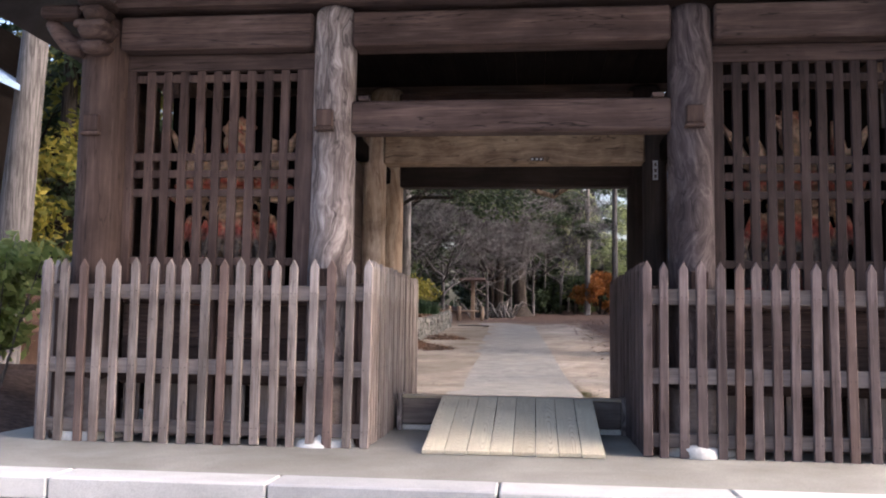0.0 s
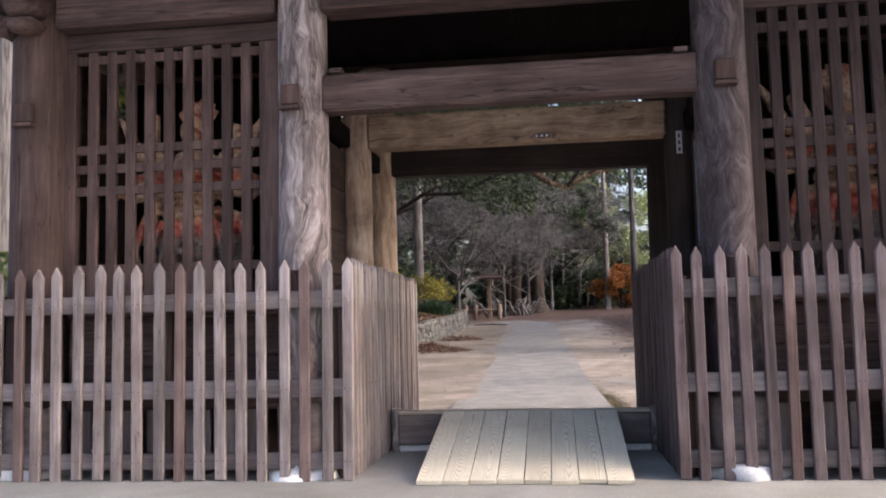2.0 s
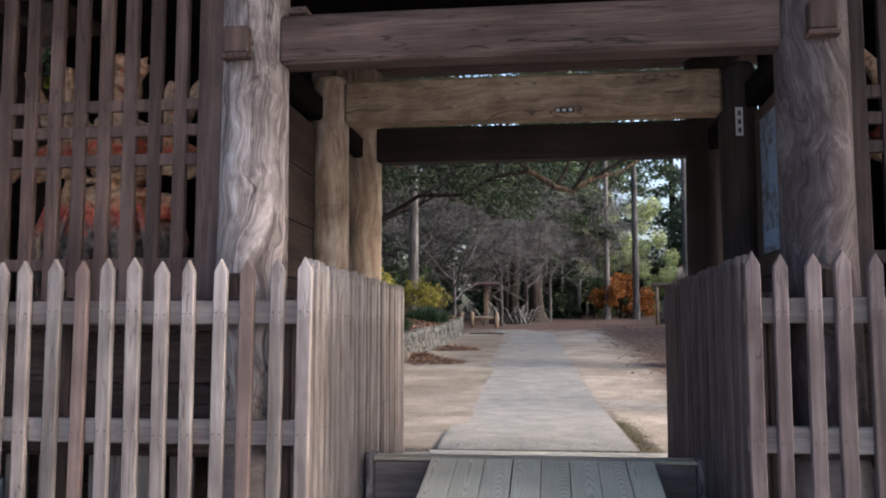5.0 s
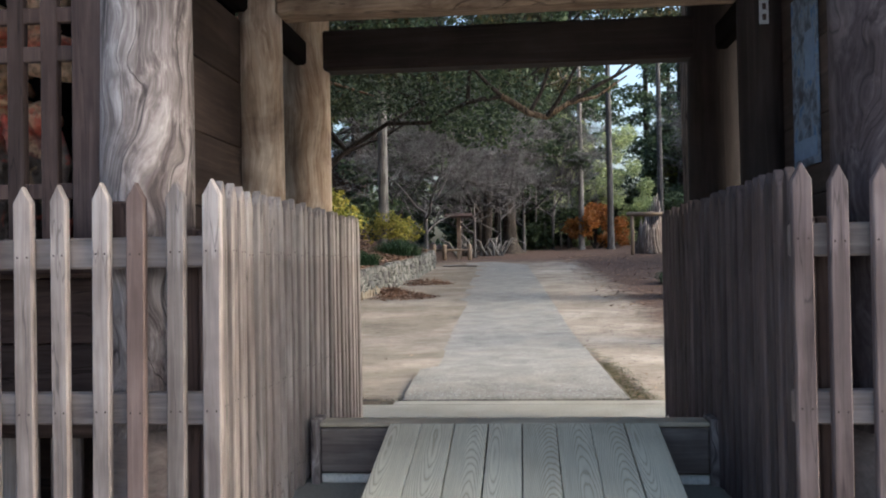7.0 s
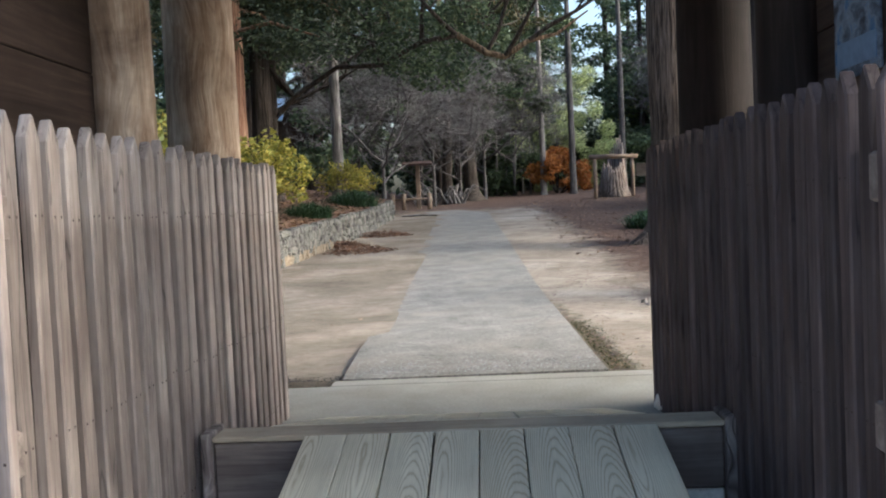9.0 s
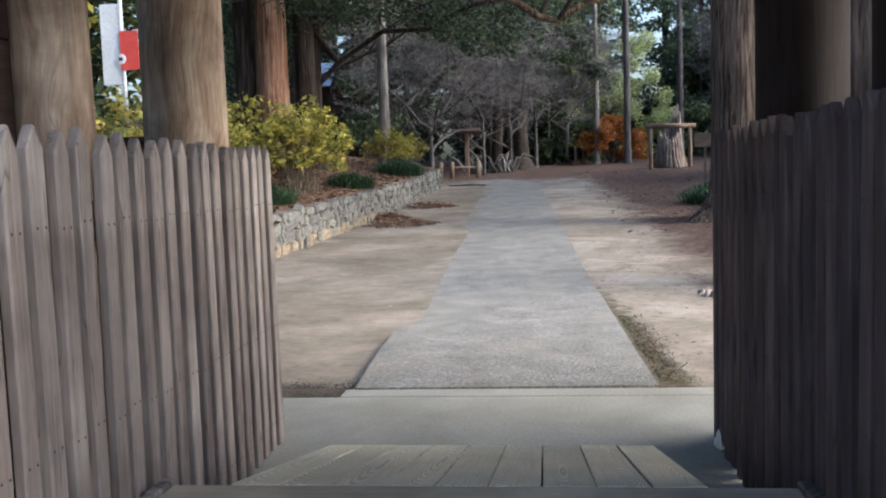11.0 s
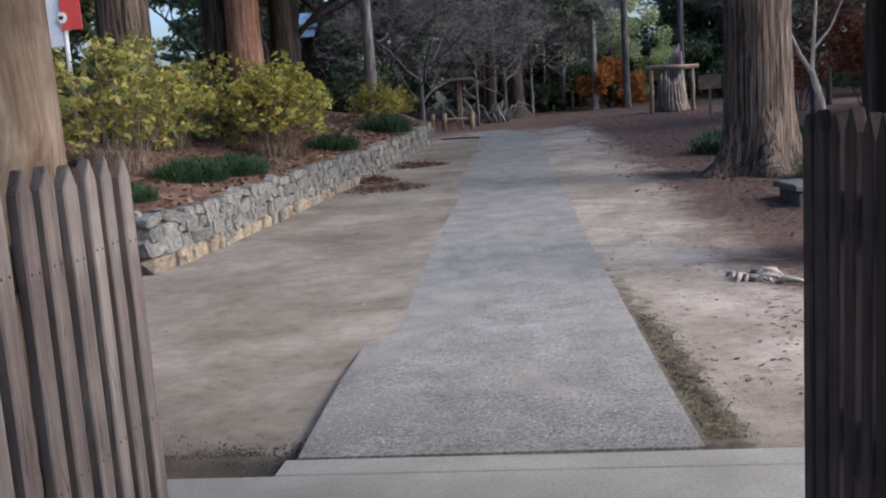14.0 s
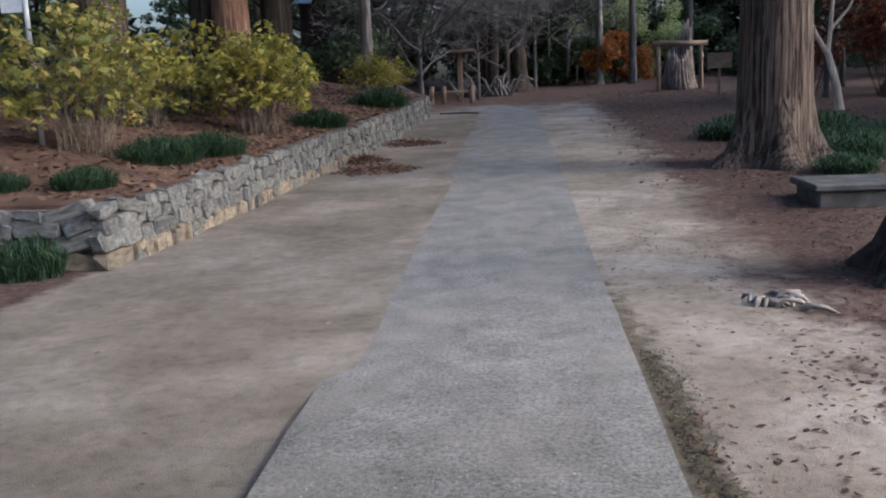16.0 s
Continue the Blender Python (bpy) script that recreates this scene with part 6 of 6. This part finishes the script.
# pale forked tree and red foliage past the cedar
bi = thing("pale_tree", "slender pale forked tree with bare limbs", "tree", (9.23, 28.4, rise(28.4)))
M_PALE = barky("pale_smooth_bark", (0.46, 0.38, 0.3), (0.64, 0.54, 0.43), (0.74, 0.66, 0.55), 1.5, 0.3)
part("trunk", Geo().tube([(0, 0, -0.2), (-0.2, 0, 0.9), (-0.45, 0, 1.75)], [0.13, 0.11, 0.09], 10, False), M_PALE, bi)
for pts, rr in (([(-0.45, 0, 1.7), (-0.8, 0, 2.3), (-1.1, 0, 3.0), (-1.4, 0.2, 5)], [0.075, 0.06, 0.05, 0.02]), ([(-0.45, 0, 1.7), (-0.4, 0, 2.4), (-0.35, 0, 3.3), (-0.1, 0.2, 5.4)], [0.07, 0.058, 0.045, 0.02]), ([(-0.4, 0, 2.4), (0.1, 0, 3.0), (0.5, 0, 3.9)], [0.045, 0.035, 0.015])):
    part("limb", Geo().tube(pts, rr, 8, False), M_PALE, bi)
M_LEAFR = leafy("red_autumn_leaf", (0.1, 0.035, 0.025), (0.2, 0.07, 0.045), (0.3, 0.13, 0.06), 0.3)
place(shrub(95, 4.2, 4.2, M_LEAFR, 2200, 0.12, "small maple with dull red leaves", M_BARKD, 22, "autumn bushes"), at(12.3, 33))
place(shrub(96, 2.6, 3.0, M_LEAFR, 1400, 0.1, "small maple with dull red leaves", M_BARKD, 18, "autumn bushes"), at(10.9, 37))

# stone box with a lid
sb = thing("stone_box", "low stone box with a flat lid among leaves", "stone box", (4.58, 13.9, ground_z(4.58, 13.9) - 0.17))
M_BOX = mottled("box_stone", [(0.3, (0.05, 0.046, 0.043)), (0.5, (0.085, 0.08, 0.075)), (0.7, (0.14, 0.133, 0.126))], 3, 50, 0.6, 0.9)
part("body", Geo().box(-0.52, 0.62, -0.5, 0.55, -0.1, 0.36, 0.02), M_BOX, sb)
part("lid", Geo().box(-0.6, 0.7, -0.58, 0.62, 0.362, 0.46, 0.02), M_BOX, sb)

# sign on a steel pole above the bank
ps = thing("pole_sign", "steel pole with a white board and red plate", "sign", (-7.21, 14.0, bank_z(-7.21, 14.0)))
sz = bank_z(-7.21, 14.0)
M_WHITE = mottled("white_enamel", [(0.3, (0.66, 0.67, 0.68)), (0.6, (0.76, 0.77, 0.78)), (0.8, (0.8, 0.8, 0.8))], 2, 30, 0.1, 0.4)
M_RED = mottled("red_enamel", [(0.3, (0.5, 0.06, 0.05)), (0.6, (0.6, 0.09, 0.07)), (0.8, (0.65, 0.12, 0.09))], 2, 30, 0.1, 0.4)
part("pole", Geo().tube([(0, 0, -0.3), (0, 0, 5.2 - sz)], [0.04, 0.04], 12), M_STEEL, ps)
part("board", Geo().box(-0.39, -0.03, -0.02, 0.02, 3.33 - sz, 4.78 - sz, 0.008), M_WHITE, ps)
plate = part("plate", Geo().box(-0.02, 0.33, -0.062, -0.052, 3.58 - sz, 4.28 - sz, 0.003), M_RED, ps, "red enamel plate")
part("symbol", Geo().blob((0.0, -0.066, 3.78 - sz), (0.09, 0.003, 0.09), 16, 0.0), M_WHITE, plate, "pale round mark")
part("symbol", Geo().box(-0.05, 0.03, -0.074, -0.07, 3.75 - sz, 3.81 - sz, 0.0), M_DARKZ, plate, "dark mark")

# hut with a pale blue roof up on the slope
hut = thing("hut", "dark hut with a pale blue metal roof among trees", "hut", (-11.1, 44.6, bank_z(-11.1, 44.6)))
hz = 6.58 - bank_z(-11.1, 44.6)
part("wall", Geo().box(-0.2, 2.2, 0.3, 2.6, -0.5, hz + 0.5, 0.02), M_DARKZ, hut)
M_BLUE = mottled("pale_blue_metal", [(0.3, (0.5, 0.66, 0.85)), (0.6, (0.58, 0.73, 0.9)), (0.8, (0.64, 0.78, 0.93))], 1, 20, 0.1, 0.35)
g = Geo()
g.v += [(-0.45, -0.1, hz), (0.5, -0.1, hz), (0.62, 1.4, hz + 1.35), (-0.5, 1.4, hz + 1.35), (-0.45, -0.1, hz - 0.06), (0.5, -0.1, hz - 0.06), (0.62, 1.4, hz + 1.29), (-0.5, 1.4, hz + 1.29)]
for q in ((0, 1, 2, 3), (7, 6, 5, 4), (0, 4, 5, 1), (1, 5, 6, 2), (2, 6, 7, 3), (3, 7, 4, 0)):
    g.face(q)
part("roof", g, M_BLUE, hut, "pale blue metal roof slope")
part("gable", Geo().box(0.64, 1.5, 0.2, 1.6, hz + 0.2, hz + 1.15, 0.03), M_DIMX, hut, "dark weathered gable")

# ---- in front, beside the gate ----
hall = thing("temple_hall", "dark timber hall with a grey-blue roof and veranda rail", "building", (-16.6, 12, 0))
part("wall", Geo().box(-3.4, 5.4, -2.4, -1.2, 0, 5.9, 0.03), M_DIM, hall)
part("wall", Geo().box(-3.4, 2.6, -1.196, 4, 0, 5.9, 0.03), M_DIM, hall)
M_METAL = mottled("pale_roof_metal", [(0.3, (0.15, 0.21, 0.32)), (0.6, (0.2, 0.28, 0.4)), (0.8, (0.26, 0.34, 0.46))], 1, 20, 0.1, 0.4)
g = Geo()
for y in (-4.2, -2.7):
    g.v += [(6.6, y, 5.62), (6.6, y, 5.74), (2.2, y, 8.5), (2.2, y, 8.25)]
for q in ((0, 1, 2, 3), (7, 6, 5, 4), (1, 5, 6, 2), (4, 0, 3, 7), (0, 4, 5, 1), (3, 2, 6, 7)):
    g.face(q)
part("eave", g, M_METAL, hall, "pale blue metal eave")
part("gable", Geo().box(-3.4, 2.4, -2.5, 4, 5.905, 9.0, 0.03), M_DIM, hall)
win = part("window", Geo().box(4.2, 5.25, -2.46, -2.404, 3.87, 4.5, 0.01), M_WHITE, hall, "pale papered window")
for k in range(5):
    part("bar", Geo().box(4.24 + 0.24 * k, 4.28 + 0.24 * k, -2.49, -2.464, 3.87, 4.5, 0.004), M_DIM, win)
for z in (3.0, 3.22, 3.4):
    part("rail", Geo().box(-3.4, 6.3, -3.3, -3.2, z, z + 0.07, 0.01), M_BEAM, hall)
for k in range(10):
    part("post", Geo().box(-3.4 + 1.05 * k, -3.32 + 1.05 * k, -3.31, -3.19, 2.6, 3.5, 0.01), M_DIMZ, hall)
part("veranda", Geo().box(-3.4, 6.3, -3.35, -2.42, 2.45, 2.6, 0.02), M_BEAM, hall)
part("veranda_base", Geo().box(-3.4, 5.2, -3.2, -2.42, 0, 2.44, 0.02), M_DIM, hall)
lt = thing("leaning_trunk", "pale grey leaning trunk beside the hall", "tree", (-10.2, 8.9, 0.3), "woodland trees")
part("trunk", Geo().tube([(-0.15, 0, -0.4), (0.05, 0, 2), (0.22, 0, 5), (0.4, 0, 8), (0.5, 0, 11)], [0.42, 0.34, 0.28, 0.24, 0.16], 16, False), M_TWIG, lt)
tagged(part("crown", leaf_cloud("crown", [((0.5, 0, 10), (2, 2, 1.6)), ((-1, 0.5, 8.6), (1.4, 1.4, 0.8))], 2500, 0.16, M_LEAFD, 97), M_LEAFD, lt), kind="stuff")
place(shrub(98, 1.75, 1.7, M_LEAFL, 1500, 0.085, "leafy green shrub on bare earth by the gate", M_TWIG, 18, "shrubs by the gate", 0.2), at(-6.3, 2.6))
place(shrub(99, 1.5, 1.5, M_LEAFL, 1100, 0.085, "leafy green shrub on bare earth by the gate", M_TWIG, 14, "shrubs by the gate", 0.2), at(-7.4, 3.6))
ylw = place(broadleaf(8, 0.18, 101, M_LEAFY, M_BARKD, 5000, "tree with thin yellow autumn leaves", low=0.15), at(-19, 24, 0, 1.3))
copies(ylw, [at(-13.7, 15.6, 40, 0.8), at(-21.5, 27, 90, 1.3), at(-17.3, 27, 200, 1.2)])
copies(wood_a, [at(-14.0, 17.5, 30, 0.9), at(-19, 20, 80, 1.0)])

# poster on the inner wall and a paper slip on the inner column
po = thing("poster", "worn poster in grey and blue on the wall", "poster")
M_PAPER = mottled("poster_paper", [(0.35, (0.03, 0.035, 0.045)), (0.45, (0.09, 0.11, 0.15)), (0.54, (0.2, 0.24, 0.3)), (0.62, (0.06, 0.14, 0.28))], 9, 30, 0.2, 0.5)
part("sheet", Geo().box(1.548, 1.556, 0.9, 1.3, 1.72, 2.62, 0.001), M_PAPER, po)
part("printed_panel", Geo().box(1.5445, 1.5475, 0.93, 1.27, 1.76, 1.86, 0.0), M_METAL, po, "blue printed panel")
part("printed_panel", Geo().box(1.5445, 1.5475, 0.94, 1.08, 2.15, 2.4, 0.0), M_METAL, po, "blue printed panel")
slip = thing("paper_slip", "small white paper slip on the inner column", "label")
part("sheet", Geo().box(1.43, 1.48, 1.47, 1.476, 2.56, 2.76, 0.001), M_STEEL, slip)
for k in range(3):
    part("mark", Geo().box(1.445, 1.466, 1.466, 1.4685, 2.58 + 0.06 * k, 2.615 + 0.06 * k, 0.0), M_DARKZ, slip)

tag = thing("name_tag", "small dark tag with pale marks on a beam", "label")
part("plate", Geo().box(0.19, 0.33, 1.508, 1.516, 2.77, 2.805, 0.001), M_DIMX, tag)
for k in range(3):
    part("mark", Geo().box(0.2 + 0.045 * k, 0.225 + 0.045 * k, 1.504, 1.507, 2.778, 2.797, 0.0), M_STEEL, tag)

# ---- litter on the ground ----
def scatter(name, n, spot, size, mat, seed, label, category, flat=0.25):
    r = random.Random(seed)
    vs, fs = [], []
    for k in range(n):
        x, y, z = spot(r)
        s = size * r.uniform(0.5, 1.4)
        a = r.uniform(0, 6.28)
        u = Vector((math.cos(a), math.sin(a), r.uniform(-flat, flat))) * s
        w = Vector((-math.sin(a), math.cos(a), r.uniform(-flat, flat))) * s * r.uniform(0.3, 0.6)
        p = Vector((x, y, z + s * 0.25))
        b = len(vs)
        vs += [tuple(p - u), tuple(p + w), tuple(p + u), tuple(p - w)]
        fs.append((b, b + 1, b + 2, b + 3))
    me = bpy.data.meshes.new(name)
    me.from_pydata(vs, [], fs)
    me.materials.append(mat)
    return stuff(name, me, label, category)


def right_spot(r):
    y = 4.7 + 32 * r.random() ** 1.4
    x = 1.1 + 6.5 * (r.random() if r.random() < 0.6 else math.sqrt(r.random()))
    return x, y, ground_z(x, y)


def left_spot(r):
    y = 4.7 + 28 * r.random() ** 1.3
    x = r.uniform(wall_x(max(y, 10.75)) if y > 10 else -6, -1.2)
    return x, y, ground_z(x, y)


def bank_spot(r):
    y = r.uniform(11.2, 34)
    x = wall_x(y) - 0.2 - 7 * r.random() ** 1.4
    return x, y, bank_z(x, y)


def edge_spot(r):
    y = 4.6 + 16 * r.random() ** 1.5
    t = (y - 4.46) / 30
    x = 1.03 - 0.7 * t + abs(r.gauss(0, 0.09)) + (0.1 * r.random() if y < 7 else 0)
    return x, y, ground_z(x, y)


def litter_edge(r):
    y = r.uniform(16, 46)
    x = r.uniform(2.0, 10)
    return x, y, ground_z(x, y)


scatter("fallen_leaves", 1000, right_spot, 0.028, M_LITTER, 1, "small brown fallen leaves strewn over sand", "leaves")
def fleck_spot(r):
    """Dark bits gathered in drifts on the open sand."""
    while True:
        y = 4.6 + 13 * r.random() ** 1.2
        x = 1.05 + 3.2 * r.random()
        if noise.noise((x * 1.5, y * 1.1, 7)) + 0.25 * (x - 2) > r.uniform(-0.3, 0.45):
            return x, y, ground_z(x, y)


scatter("fallen_leaves", 5200, fleck_spot, 0.026, M_DARKLEAF, 14, "dark leaf crumbs drifted over the sand", "leaves", 0.2)
scatter("fallen_leaves", 420, left_spot, 0.03, M_LITTER, 2, "few brown fallen leaves strewn over sand", "leaves")
scatter("leaf_litter", 9000, bank_spot, 0.06, M_LITTER, 3, "thick reddish leaf litter on the bank", "leaves", 0.6)
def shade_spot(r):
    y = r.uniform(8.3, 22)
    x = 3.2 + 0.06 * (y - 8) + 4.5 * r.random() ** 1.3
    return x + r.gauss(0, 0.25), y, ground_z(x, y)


# Brown litter in the darker leaf colour, which also carries the trees' shade.
scatter("leaf_litter", 9000, shade_spot, 0.026, M_DARKLEAF, 21, "brown leaf litter round the tree feet and stone box", "leaves", 0.5)
scatter("edge_debris", 1300, edge_spot, 0.011, M_LITTER, 4, "dark crumbs and leaves along the path edge", "debris", 0.5)
scatter("leaf_litter", 5000, litter_edge, 0.042, M_LITTER, 8, "brown leaf litter under the trees", "leaves", 0.5)
scatter("weeds", 2200, lambda r: (lambda y: (1.06 - 0.015 * (y - 4.6) + abs(r.gauss(0, 0.12)), y, ground_z(1.1, y)))(r.uniform(4.6, 7.5)), 0.009, M_LEAFB, 9, "small green weeds by the path edge", "weeds", 0.9)
M_NEEDLE = leafy("brown_needles", (0.07, 0.035, 0.022), (0.15, 0.08, 0.05), (0.24, 0.14, 0.09), 0.1)
for x, y, s in ((-2.95, 23.8, 0.9), (-3.05, 18.8, 1.0), (-3.6, 20.5, 0.6)):
    me = leaf_cloud("needle_pile", [((0, 0, 0.02), (0.75 * s, 0.55 * s, 0.16)), ((0.5 * s, 0.2, 0.0), (0.5 * s, 0.4 * s, 0.09))], 900, 0.09, M_NEEDLE, int(y * 10), 0.1, 0.12)
    ob = stuff("needle_pile", me, "low heap of swept brown conifer needles", "needles")
    ob.location = (x, y, ground_z(x, y))

# worn roots in the sand
rt = thing("worn_roots", "pale worn tree roots breaking through the sand", "roots", (2.26, 8.78, ground_z(2.26, 8.78)))
g = Geo()
for k in range(15):
    x0, y0, a = rng.uniform(-0.17, 0.2), rng.uniform(-0.2, 0.22), rng.uniform(-1.2, 1.9)
    L = rng.uniform(0.16, 0.34)
    h = rng.uniform(0.03, 0.085)
    g.tube([(x0, y0, -0.04), (x0 + math.cos(a) * L * 0.25, y0 + math.sin(a) * L * 0.25, h), (x0 + math.cos(a + 0.3) * L * 0.65, y0 + math.sin(a + 0.3) * L * 0.65, h * 0.8), (x0 + math.cos(a + 0.4) * L, y0 + math.sin(a + 0.4) * L, -0.03)], [0.02, rng.uniform(0.018, 0.034), 0.022, 0.01], 7, False)
tagged(part("root", g, mottled("worn_root_wood", [(0.3, (0.16, 0.13, 0.105)), (0.5, (0.27, 0.23, 0.195)), (0.7, (0.37, 0.33, 0.29))], 9, 60, 0.6, 0.9), rt), kind="stuff")

M_PEBBLE = mottled("pale_pebble", [(0.3, (0.2, 0.2, 0.2)), (0.5, (0.34, 0.34, 0.34)), (0.7, (0.5, 0.5, 0.5))], 40, 90, 0.2, 0.8)


def worn_spot(r):
    y = 4.5 + abs(r.gauss(0.2, 0.3))
    return r.uniform(-1.0, 1.0), y, rise(y) + 0.018


scatter("exposed_gravel", 1900, worn_spot, 0.008, M_PEBBLE, 12, "small pale stones worn out of the path end", "gravel", 0.5)


def slab_edge_spot(r):
    y = 4.43 + abs(r.gauss(0, 0.14))
    x = r.uniform(-5.5, -1.06)
    return x, y, ground_z(x, y)


M_CRUMB = leafy("damp_soil_crumb", (0.035, 0.026, 0.02), (0.07, 0.052, 0.04), (0.12, 0.092, 0.072), 0.0)
scatter("edge_debris", 8000, slab_edge_spot, 0.009, M_CRUMB, 31, "dark damp crumbs of soil along the slab edge", "debris", 0.5)
